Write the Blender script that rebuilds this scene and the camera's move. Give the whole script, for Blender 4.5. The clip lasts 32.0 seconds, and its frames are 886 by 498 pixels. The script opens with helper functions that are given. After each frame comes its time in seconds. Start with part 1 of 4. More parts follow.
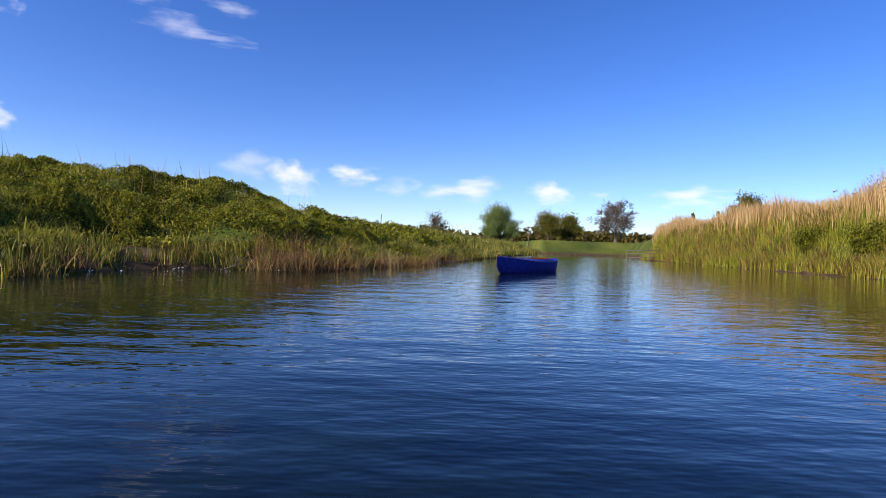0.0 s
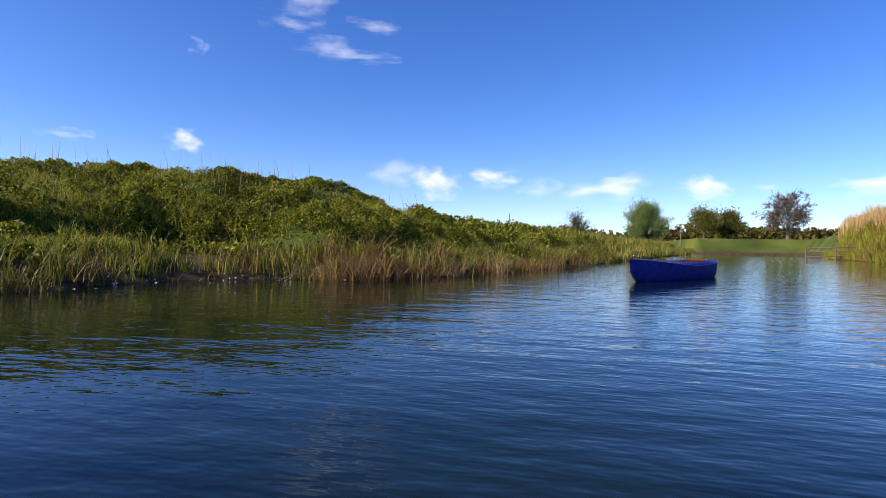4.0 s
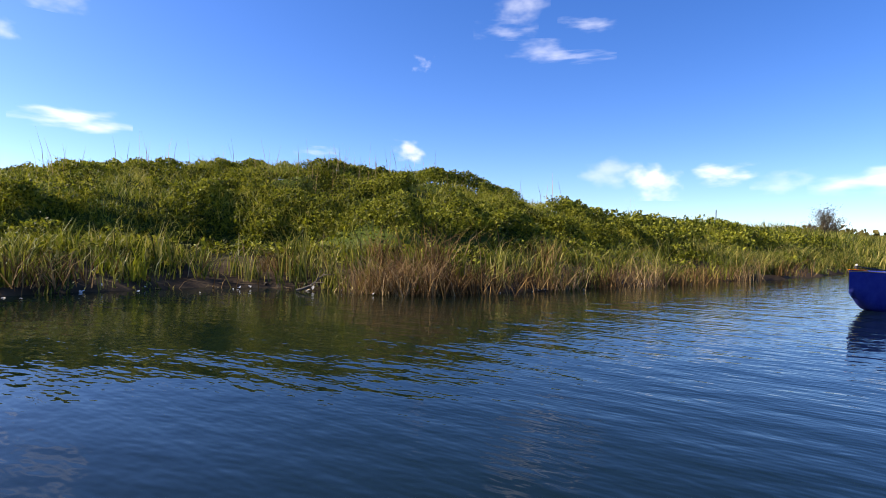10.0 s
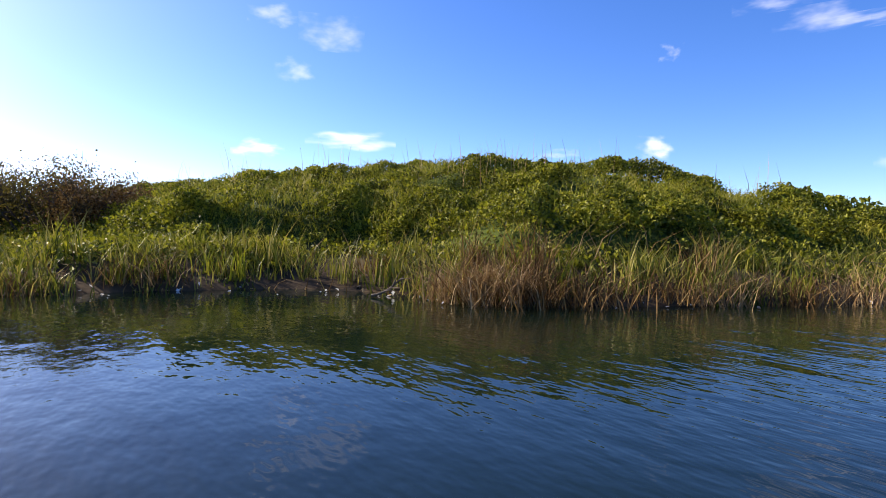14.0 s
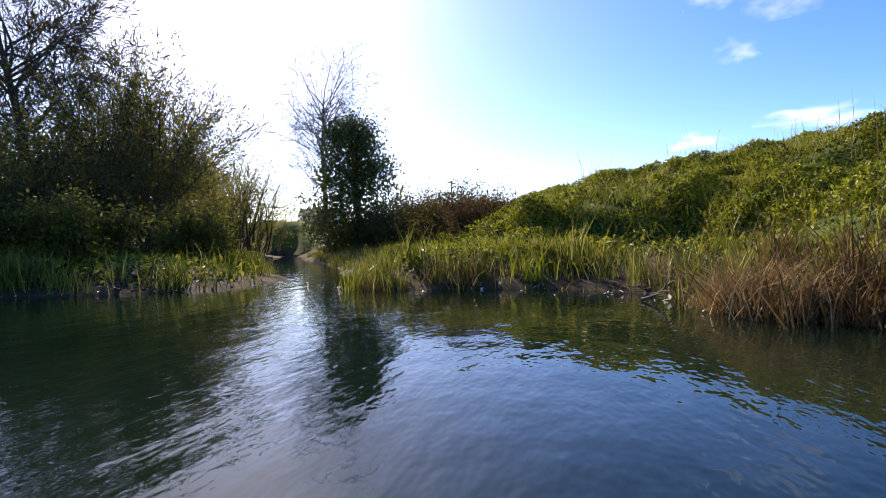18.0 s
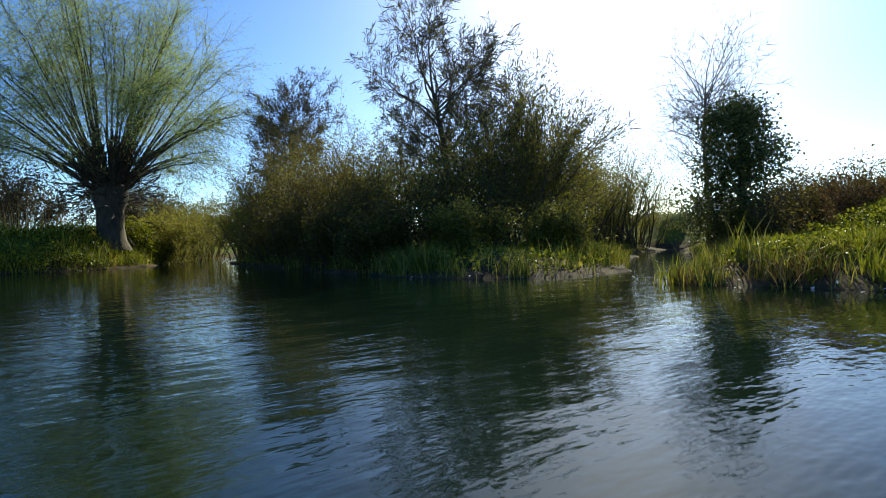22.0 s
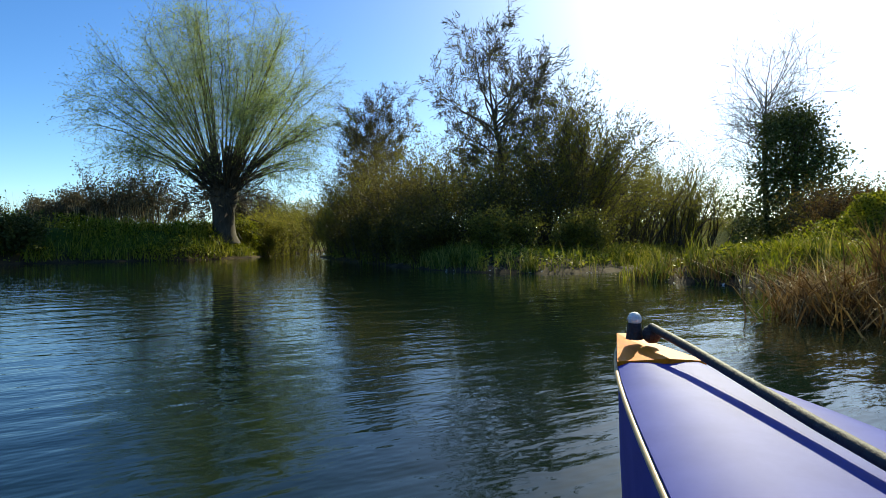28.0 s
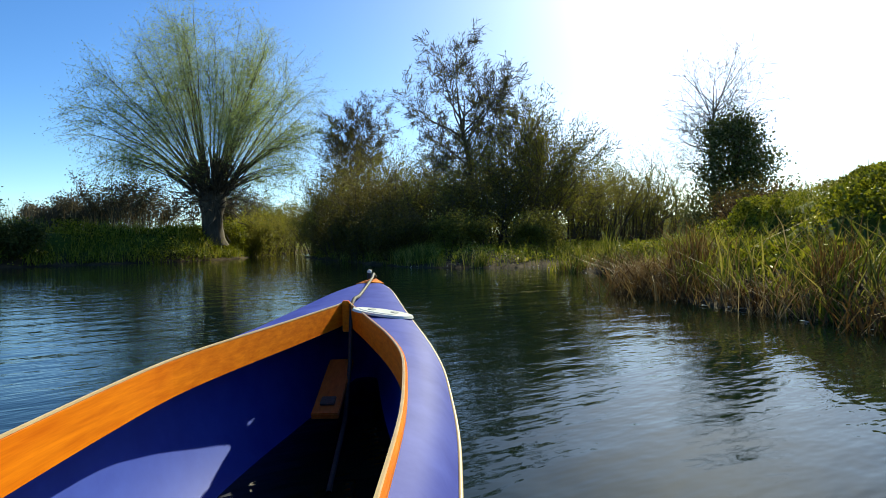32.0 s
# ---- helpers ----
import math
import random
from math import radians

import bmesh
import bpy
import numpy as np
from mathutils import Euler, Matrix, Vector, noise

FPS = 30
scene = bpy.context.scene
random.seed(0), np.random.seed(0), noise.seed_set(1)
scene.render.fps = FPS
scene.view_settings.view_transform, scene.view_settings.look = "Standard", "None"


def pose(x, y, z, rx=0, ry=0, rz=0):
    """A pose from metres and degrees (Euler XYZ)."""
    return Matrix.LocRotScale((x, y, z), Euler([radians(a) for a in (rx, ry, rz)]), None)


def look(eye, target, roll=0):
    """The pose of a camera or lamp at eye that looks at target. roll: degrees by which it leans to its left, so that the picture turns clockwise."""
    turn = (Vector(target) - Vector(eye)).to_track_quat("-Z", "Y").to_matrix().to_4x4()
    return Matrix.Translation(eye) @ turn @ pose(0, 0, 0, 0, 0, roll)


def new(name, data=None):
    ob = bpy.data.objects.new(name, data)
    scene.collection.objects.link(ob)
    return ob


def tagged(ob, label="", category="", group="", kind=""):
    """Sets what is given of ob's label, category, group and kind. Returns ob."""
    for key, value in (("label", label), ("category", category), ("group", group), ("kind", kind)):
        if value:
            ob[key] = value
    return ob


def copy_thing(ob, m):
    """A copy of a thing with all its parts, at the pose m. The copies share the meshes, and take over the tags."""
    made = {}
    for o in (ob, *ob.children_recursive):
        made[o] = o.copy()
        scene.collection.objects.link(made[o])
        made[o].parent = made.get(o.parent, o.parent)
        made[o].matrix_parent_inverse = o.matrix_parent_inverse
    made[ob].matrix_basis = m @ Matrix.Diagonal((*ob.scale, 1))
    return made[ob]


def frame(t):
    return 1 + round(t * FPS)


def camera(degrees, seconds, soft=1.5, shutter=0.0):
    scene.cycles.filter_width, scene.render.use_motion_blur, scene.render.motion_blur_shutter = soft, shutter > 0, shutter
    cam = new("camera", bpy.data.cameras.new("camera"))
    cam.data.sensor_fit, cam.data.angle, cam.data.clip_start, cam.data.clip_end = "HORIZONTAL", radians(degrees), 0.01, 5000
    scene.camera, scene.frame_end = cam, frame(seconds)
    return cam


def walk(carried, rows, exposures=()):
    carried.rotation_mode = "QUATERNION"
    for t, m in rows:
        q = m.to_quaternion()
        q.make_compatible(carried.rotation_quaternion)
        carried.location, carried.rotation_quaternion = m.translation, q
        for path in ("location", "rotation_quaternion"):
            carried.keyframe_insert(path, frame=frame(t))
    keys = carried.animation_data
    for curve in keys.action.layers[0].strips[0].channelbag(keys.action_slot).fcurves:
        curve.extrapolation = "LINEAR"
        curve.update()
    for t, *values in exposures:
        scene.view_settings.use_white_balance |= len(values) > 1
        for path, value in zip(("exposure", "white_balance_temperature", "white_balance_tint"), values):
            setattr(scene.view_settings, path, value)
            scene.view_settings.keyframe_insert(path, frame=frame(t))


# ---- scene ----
# The camera rides low over the river: seconds, x, y, z, pitch, roll, yaw.
cam = camera(76.0, 32.0, soft=0.9)
PATH = [
    (0.0, -0.000, 0.000, 0.635, -0.20, -2.11, -0.00),
    (0.5, 0.074, 0.384, 0.642, -0.23, -1.32, 1.70),
    (1.0, 0.142, 0.770, 0.636, -0.29, -0.00, 3.44),
    (1.5, 0.211, 1.156, 0.640, -0.28, -0.80, 5.30),
    (2.0, 0.280, 1.536, 0.646, -0.28, -0.94, 7.18),
    (2.5, 0.347, 1.902, 0.646, -0.27, -1.23, 8.98),
    (3.0, 0.415, 2.250, 0.655, -0.32, -1.85, 10.81),
    (3.5, 0.485, 2.582, 0.643, -0.32, -1.33, 12.55),
    (4.0, 0.560, 2.906, 0.642, -0.35, -1.04, 14.26),
    (4.5, 0.639, 3.225, 0.642, -0.41, -0.63, 15.80),
    (6.5, 0.966, 4.437, 0.643, -0.41, -0.34, 21.42),
    (7.0, 1.023, 4.751, 0.646, -0.41, -1.37, 22.97),
    (7.5, 1.078, 5.061, 0.647, -0.40, -1.10, 24.72),
    (8.0, 1.133, 5.378, 0.652, -0.45, -0.87, 26.74),
    (8.5, 1.180, 5.698, 0.657, -0.42, -1.36, 28.84),
    (9.0, 1.225, 6.011, 0.655, -0.46, -1.43, 31.00),
    (9.5, 1.273, 6.312, 0.651, -0.45, -1.18, 33.13),
    (10.0, 1.324, 6.614, 0.652, -0.49, -1.16, 35.37),
    (10.5, 1.365, 6.906, 0.652, -0.48, -1.39, 37.68),
    (11.0, 1.410, 7.193, 0.647, -0.49, -1.34, 40.17),
    (11.5, 1.462, 7.465, 0.658, -0.55, -1.39, 43.08),
    (12.0, 1.511, 7.738, 0.654, -0.52, -1.70, 46.07),
    (12.5, 1.563, 8.032, 0.654, -0.62, 0.25, 48.49),
    (13.0, 1.606, 8.311, 0.659, -0.66, 0.30, 51.28),
    (13.5, 1.641, 8.563, 0.654, -0.61, -1.01, 55.14),
    (15.5, 1.595, 9.588, 0.650, -0.56, 2.03, 72.82),
    (16.0, 1.623, 9.838, 0.652, -0.52, 1.72, 78.16),
    (16.5, 1.643, 10.052, 0.643, -0.49, 2.11, 84.89),
    (17.0, 1.657, 10.242, 0.648, -0.49, -1.48, 91.26),
    (17.5, 1.690, 10.448, 0.645, -0.53, -0.48, 96.61),
    (18.0, 1.738, 10.660, 0.651, -0.62, 1.36, 101.90),
    (18.5, 1.782, 10.849, 0.651, -0.53, 1.09, 107.90),
    (19.0, 1.818, 11.017, 0.657, -0.59, 1.93, 114.91),
    (19.5, 1.846, 11.166, 0.657, -0.48, 1.15, 121.82),
    (20.0, 1.858, 11.332, 0.652, -0.41, 0.34, 127.45),
    (20.5, 1.856, 11.513, 0.654, -0.40, 1.02, 132.08),
    (21.0, 1.846, 11.704, 0.652, -0.34, 0.56, 136.11),
    (21.5, 1.839, 11.901, 0.645, -0.31, 1.14, 139.50),
    (22.0, 1.831, 12.113, 0.651, -0.35, 1.62, 141.16),
    (22.5, 1.827, 12.340, 0.645, -0.35, 1.43, 140.85),
    (23.0, 1.829, 12.572, 0.653, -0.34, 1.30, 140.21),
    (23.5, 1.838, 12.805, 0.651, -0.27, -1.70, 140.41),
    (24.0, 1.858, 13.053, 0.648, -0.34, 0.82, 141.80),
    (24.5, 1.892, 13.302, 0.649, -0.29, 0.21, 143.02),
    (25.0, 1.934, 13.558, 0.652, -0.35, 2.01, 143.65),
    (25.5, 1.987, 13.804, 0.654, -0.26, -1.07, 145.07),
    (26.0, 2.040, 14.067, 0.654, -0.28, 0.44, 147.16),
    (26.5, 2.091, 14.344, 0.657, -0.26, 0.43, 149.04),
    (28.5, 2.315, 15.378, 0.649, -0.37, 0.75, 150.77),
    (29.0, 2.375, 15.644, 0.651, -0.43, 1.58, 150.68),
    (29.5, 2.436, 15.913, 0.650, -0.41, 1.26, 150.55),
    (30.0, 2.490, 16.191, 0.646, -0.42, 1.37, 150.37),
    (30.5, 2.542, 16.473, 0.647, -0.45, 1.62, 150.17),
    (31.0, 2.596, 16.752, 0.649, -0.45, 1.43, 149.88),
    (31.5, 2.646, 17.035, 0.650, -0.45, 1.20, 149.63),
    (32.0, 2.692, 17.317, 0.657, -0.48, 1.18, 149.29),
]
EXPOSURES = [(0.0, 0.50, 6400, 20), (7.0, 0.70, 6550, 15), (13.0, 0.97, 6800, 16), (18.0, 1.0, 6850, 13), (20.0, 0.85, 6850, 3), (23.0, 0.74, 7050, -8), (28.0, 0.76, 7350, -9), (32.0, 0.76, 7400, -9)]
walk(cam, [(t, pose(x, y, z, 90 + pitch, roll, yaw)) for t, x, y, z, pitch, roll, yaw in PATH], EXPOSURES)

# ---- daylight ----
SUN_YAW, SUN_EL = 123.0, 31.0
world = bpy.data.worlds.new("sky")
scene.world = world
world.use_nodes = True
wn, wl = world.node_tree.nodes, world.node_tree.links
sky = wn.new("ShaderNodeTexSky")
sky.sky_type = "NISHITA"
sky.sun_disc = False
sky.sun_elevation = radians(SUN_EL)
sky.sun_rotation = radians(-SUN_YAW)
sky.air_density, sky.dust_density, sky.ozone_density = 0.75, 0.45, 3.2
vivid = wn.new("ShaderNodeHueSaturation")
vivid.inputs["Hue"].default_value, vivid.inputs["Saturation"].default_value = 0.513, 1.27
wl.new(sky.outputs[0], vivid.inputs["Color"])
wl.new(vivid.outputs[0], wn["Background"].inputs[0])
wn["Background"].inputs[1].default_value = 0.138
sun = new("sun", bpy.data.lights.new("sun", "SUN"))
sun.data.energy, sun.data.angle, sun.data.color = 5.0, radians(0.5), (1.0, 0.90, 0.74)
to_sun = Vector((-math.sin(radians(SUN_YAW)) * math.cos(radians(SUN_EL)), math.cos(radians(SUN_YAW)) * math.cos(radians(SUN_EL)), math.sin(radians(SUN_EL))))
sun.matrix_world = look(to_sun * 50, (0, 0, 0))

RNG = np.random.default_rng(7)


# ---- materials ----
def material(name):
    m = bpy.data.materials.new(name)
    m.use_nodes = True
    nt = m.node_tree
    return m, nt, nt.nodes, nt.links, nt.nodes["Principled BSDF"]


def ramp(nodes, stops):
    r = nodes.new("ShaderNodeValToRGB")
    e = r.color_ramp.elements
    e[0].position, e[0].color = stops[0][0], (*stops[0][1], 1)
    e[1].position, e[1].color = stops[-1][0], (*stops[-1][1], 1)
    for p, c in stops[1:-1]:
        n = e.new(p)
        n.color = (*c, 1)
    return r


def noise_node(nodes, links, scale, detail=4, rough=0.6, stretch=None, coords="Object"):
    t = nodes.new("ShaderNodeTexCoord")
    n = nodes.new("ShaderNodeTexNoise")
    n.inputs["Scale"].default_value, n.inputs["Detail"].default_value, n.inputs["Roughness"].default_value = scale, detail, rough
    if stretch:
        mp = nodes.new("ShaderNodeMapping")
        mp.inputs["Scale"].default_value = stretch
        links.new(t.outputs[coords], mp.inputs[0])
        links.new(mp.outputs[0], n.inputs["Vector"])
    else:
        links.new(t.outputs[coords], n.inputs["Vector"])
    return n


def leafy(name, colours, patch=0.35, glow=0.35, rough=0.55, vary=0.55):
    """Leaves or blades: each has its own tint, drifting from patch to patch, and lets some light through."""
    m, nt, nodes, links, bsdf = material(name)
    geo = nodes.new("ShaderNodeNewGeometry")
    n = noise_node(nodes, links, patch, 3)
    mix = nodes.new("ShaderNodeMath")
    mix.operation = "MULTIPLY_ADD"
    links.new(geo.outputs["Random Per Island"], mix.inputs[0])
    mix.inputs[1].default_value = vary
    sub = nodes.new("ShaderNodeMapRange")
    sub.inputs["From Min"].default_value, sub.inputs["From Max"].default_value = 0.3, 0.7
    sub.inputs["To Min"].default_value, sub.inputs["To Max"].default_value = 0.0, 0.45
    links.new(n.outputs["Fac"], sub.inputs[0])
    links.new(sub.outputs[0], mix.inputs[2])
    k = len(colours) - 1
    r = ramp(nodes, [(i / k, c) for i, c in enumerate(colours)])
    links.new(mix.outputs[0], r.inputs[0])
    links.new(r.outputs[0], bsdf.inputs["Base Color"])
    bsdf.inputs["Roughness"].default_value = rough
    bsdf.inputs["Specular IOR Level"].default_value = 0.25
    tr = nodes.new("ShaderNodeBsdfTranslucent")
    links.new(r.outputs[0], tr.inputs[0])
    mx = nodes.new("ShaderNodeMixShader")
    mx.inputs[0].default_value = glow
    links.new(bsdf.outputs[0], mx.inputs[1])
    links.new(tr.outputs[0], mx.inputs[2])
    links.new(mx.outputs[0], nodes["Material Output"].inputs[0])
    return m


def bark(name, dark, light, scale=6):
    m, nt, nodes, links, bsdf = material(name)
    n = noise_node(nodes, links, scale, 5, 0.7, (1, 1, 0.25))
    r = ramp(nodes, [(0.3, dark), (0.7, light)])
    links.new(n.outputs["Fac"], r.inputs[0])
    links.new(r.outputs[0], bsdf.inputs["Base Color"])
    bsdf.inputs["Roughness"].default_value = 0.9
    b = nodes.new("ShaderNodeBump")
    b.inputs["Strength"].default_value, b.inputs["Distance"].default_value = 0.6, 0.03
    links.new(n.outputs["Fac"], b.inputs["Height"])
    links.new(b.outputs[0], bsdf.inputs["Normal"])
    return m


def painted(name, a, b, scale, rough=0.4, bump=0.0, metal=0.0, stretch=None, coat=0.0, gloss=0.5):
    m, nt, nodes, links, bsdf = material(name)
    n = noise_node(nodes, links, scale, 5, 0.65, stretch)
    r = ramp(nodes, [(0.3, a), (0.7, b)])
    links.new(n.outputs["Fac"], r.inputs[0])
    links.new(r.outputs[0], bsdf.inputs["Base Color"])
    bsdf.inputs["Roughness"].default_value, bsdf.inputs["Metallic"].default_value = rough, metal
    bsdf.inputs["Coat Weight"].default_value, bsdf.inputs["Specular IOR Level"].default_value = coat, gloss
    if bump:
        bp = nodes.new("ShaderNodeBump")
        bp.inputs["Strength"].default_value, bp.inputs["Distance"].default_value = bump, 0.004
        links.new(n.outputs["Fac"], bp.inputs["Height"])
        links.new(bp.outputs[0], bsdf.inputs["Normal"])
    return m


GRASS = leafy("grass_blades", [(0.035, 0.052, 0.005), (0.12, 0.145, 0.01), (0.26, 0.27, 0.018), (0.40, 0.35, 0.055)], 0.9, 0.32, vary=0.8)
SEDGE = leafy("sedge_blades", [(0.02, 0.034, 0.004), (0.065, 0.09, 0.008), (0.175, 0.185, 0.018), (0.38, 0.32, 0.08)], 1.3, 0.3, vary=0.8)
NETTLE = leafy("nettle_leaves", [(0.012, 0.018, 0.002), (0.06, 0.073, 0.005), (0.175, 0.19, 0.011), (0.33, 0.33, 0.025)], 1.1, 0.34, vary=0.85)
STRAW = leafy("dead_reed", [(0.22, 0.125, 0.045), (0.38, 0.245, 0.10), (0.50, 0.355, 0.155), (0.58, 0.45, 0.23)], 0.5, 0.2, 0.7)
TAN = leafy("tan_reed", [(0.12, 0.065, 0.024), (0.25, 0.15, 0.06), (0.38, 0.27, 0.12), (0.52, 0.42, 0.22)], 0.9, 0.2, 0.7)
RUST = leafy("dead_stems", [(0.04, 0.022, 0.007), (0.11, 0.06, 0.018), (0.22, 0.13, 0.04), (0.36, 0.25, 0.09)], 1.2, 0.15, 0.8)
WILLOW = leafy("willow_leaves", [(0.13, 0.19, 0.055), (0.21, 0.28, 0.085), (0.30, 0.36, 0.12), (0.38, 0.39, 0.15)], 0.3, 0.6)
OLIVE = leafy("spring_leaves", [(0.065, 0.068, 0.013), (0.14, 0.135, 0.022), (0.235, 0.215, 0.035), (0.34, 0.29, 0.06)], 0.3, 0.52)
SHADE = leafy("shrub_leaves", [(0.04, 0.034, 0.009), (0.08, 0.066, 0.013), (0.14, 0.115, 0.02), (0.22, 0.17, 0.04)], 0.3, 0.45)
IVY = leafy("ivy_leaves", [(0.03, 0.042, 0.012), (0.065, 0.078, 0.018), (0.11, 0.12, 0.03), (0.18, 0.18, 0.05)], 0.5, 0.3, 0.35)
BLOSSOM = leafy("blossom", [(0.35, 0.36, 0.26), (0.55, 0.54, 0.45), (0.7, 0.69, 0.62)], 0.4, 0.3)
FARTREE = leafy("far_twigs", [(0.05, 0.048, 0.025), (0.085, 0.07, 0.04), (0.13, 0.105, 0.06), (0.15, 0.14, 0.07)], 0.1, 0.2)
BARK = bark("bark", (0.03, 0.022, 0.014), (0.11, 0.083, 0.056))
GREYBARK = bark("grey_bark", (0.06, 0.05, 0.04), (0.19, 0.16, 0.13))


def ground_material():
    m, nt, nodes, links, bsdf = material("bank_soil")
    geo = nodes.new("ShaderNodeNewGeometry")
    sep = nodes.new("ShaderNodeSeparateXYZ")
    links.new(geo.outputs["Position"], sep.inputs[0])
    n1, n2 = noise_node(nodes, links, 2.2, 6), noise_node(nodes, links, 0.12, 3)
    mud = ramp(nodes, [(0.3, (0.03, 0.021, 0.012)), (0.7, (0.10, 0.07, 0.04))])
    turf = ramp(nodes, [(0.25, (0.035, 0.05, 0.011)), (0.5, (0.07, 0.095, 0.016)), (0.75, (0.13, 0.14, 0.028))])
    links.new(n1.outputs["Fac"], mud.inputs[0])
    links.new(n2.outputs["Fac"], turf.inputs[0])
    rng = nodes.new("ShaderNodeMapRange")
    rng.inputs["From Min"].default_value, rng.inputs["From Max"].default_value = 0.25, 0.7
    links.new(sep.outputs["Z"], rng.inputs[0])
    mix = nodes.new("ShaderNodeMix")
    mix.data_type = "RGBA"
    links.new(rng.outputs[0], mix.inputs["Factor"])
    links.new(mud.outputs[0], mix.inputs["A"])
    links.new(turf.outputs[0], mix.inputs["B"])
    links.new(mix.outputs["Result"], bsdf.inputs["Base Color"])
    bsdf.inputs["Roughness"].default_value = 0.95
    bsdf.inputs["Specular IOR Level"].default_value = 0.08
    b = nodes.new("ShaderNodeBump")
    b.inputs["Strength"].default_value, b.inputs["Distance"].default_value = 0.7, 0.06
    links.new(n1.outputs["Fac"], b.inputs["Height"])
    links.new(b.outputs[0], bsdf.inputs["Normal"])
    return m


def water_material():
    m, nt, nodes, links, bsdf = material("river_water")
    murk = noise_node(nodes, links, 0.15, 3)
    r = ramp(nodes, [(0.3, (0.0026, 0.0075, 0.005)), (0.7, (0.006, 0.0135, 0.008))])
    links.new(murk.outputs["Fac"], r.inputs[0])
    links.new(r.outputs[0], bsdf.inputs["Base Color"])
    bsdf.inputs["Roughness"].default_value, bsdf.inputs["IOR"].default_value = 0.02, 1.31
    a = noise_node(nodes, links, 1.0, 4, 0.58, (1.1, 2.5, 1))
    c = noise_node(nodes, links, 1.0, 2, 0.5, (5.0, 9.0, 1))
    calm = noise_node(nodes, links, 0.22, 2)
    fade = nodes.new("ShaderNodeMapRange")
    fade.inputs["From Min"].default_value, fade.inputs["From Max"].default_value = 0.35, 0.65
    fade.inputs["To Min"].default_value, fade.inputs["To Max"].default_value = 0.25, 1.0
    links.new(calm.outputs["Fac"], fade.inputs[0])
    mul = nodes.new("ShaderNodeMath")
    mul.operation = "MULTIPLY"
    links.new(c.outputs["Fac"], mul.inputs[0])
    links.new(fade.outputs[0], mul.inputs[1])
    b1, b2 = nodes.new("ShaderNodeBump"), nodes.new("ShaderNodeBump")
    b1.inputs["Strength"].default_value, b1.inputs["Distance"].default_value = 1.0, 0.0165
    b2.inputs["Strength"].default_value, b2.inputs["Distance"].default_value = 1.0, 0.0035
    links.new(a.outputs["Fac"], b1.inputs["Height"])
    links.new(mul.outputs[0], b2.inputs["Height"])
    links.new(b1.outputs[0], b2.inputs["Normal"])
    links.new(b2.outputs[0], bsdf.inputs["Normal"])
    return m


# ---- mesh tools ----
def mesh_of(name, verts, faces, mat, parent=None, smooth=False):
    """One mesh object from arrays: faces is a list of index arrays, each (n, 3) or (n, 4)."""
    me = bpy.data.meshes.new(name)
    verts = np.asarray(verts, np.float32).reshape(-1, 3)
    faces = [np.asarray(f, np.int32) for f in faces if len(f)]
    loops = np.concatenate([f.ravel() for f in faces])
    sizes = np.concatenate([np.full(len(f), f.shape[1], np.int32) for f in faces])
    me.vertices.add(len(verts))
    me.vertices.foreach_set("co", verts.ravel())
    me.loops.add(len(loops))
    me.loops.foreach_set("vertex_index", loops)
    me.polygons.add(len(sizes))
    me.polygons.foreach_set("loop_start", np.concatenate([[0], np.cumsum(sizes)[:-1]]).astype(np.int32))
    me.polygons.foreach_set("loop_total", sizes)
    me.polygons.foreach_set("use_smooth", np.full(len(sizes), smooth))
    me.update(calc_edges=True)
    me.materials.append(mat)
    ob = new(name, me)
    ob.parent = parent
    return ob


def part(name, bm, mat, parent, label=""):
    me = bpy.data.meshes.new(name)
    bmesh.ops.recalc_face_normals(bm, faces=bm.faces)
    bm.to_mesh(me)
    bm.free()
    me.materials.append(mat)
    ob = new(name, me)
    ob.parent = parent
    return tagged(ob, label)


def vnoise(x, y, scale, seed=0):
    """Smooth value noise, 0 to 1, over plan coordinates."""
    x, y = np.asarray(x) / scale + 517.3 * seed, np.asarray(y) / scale - 91.7 * seed
    xi, yi = np.floor(x), np.floor(y)
    fx, fy = x - xi, y - yi
    fx, fy = fx * fx * (3 - 2 * fx), fy * fy * (3 - 2 * fy)
    h = lambda a, b: np.modf(np.abs(np.sin(a * 127.1 + b * 311.7) * 43758.5453))[0]
    return (h(xi, yi) * (1 - fx) + h(xi + 1, yi) * fx) * (1 - fy) + (h(xi, yi + 1) * (1 - fx) + h(xi + 1, yi + 1) * fx) * fy


def sstep(a, b, x):
    t = np.clip((x - a) / (b - a), 0, 1)
    return t * t * (3 - 2 * t)


def blade_mesh(name, pos, height, width, lean, mat, parent=None):
    """Grass or reed blades: tapered, bent strips standing at pos."""
    n = len(pos)
    turn, face = RNG.uniform(0, 2 * np.pi, n), RNG.uniform(0, 2 * np.pi, n)
    d = np.stack([np.cos(turn), np.sin(turn), np.zeros(n)], 1) * (lean * RNG.uniform(0.2, 1.2, n) * height)[:, None]
    s = np.stack([np.cos(face), np.sin(face), np.zeros(n)], 1) * (np.asarray(width) * 0.5 * np.ones(n))[:, None]
    up = np.zeros((n, 3))
    up[:, 2] = height
    mid, tip = pos + d * 0.3 + up * 0.58, pos + d + up
    v = np.stack([pos - s, pos + s, mid + s * 0.75, mid - s * 0.75, tip], 1)
    b = np.arange(n)[:, None] * 5
    return mesh_of(name, v.reshape(-1, 3), [b + [[0, 1, 2, 3]], b + [[3, 2, 4]]], mat, parent)


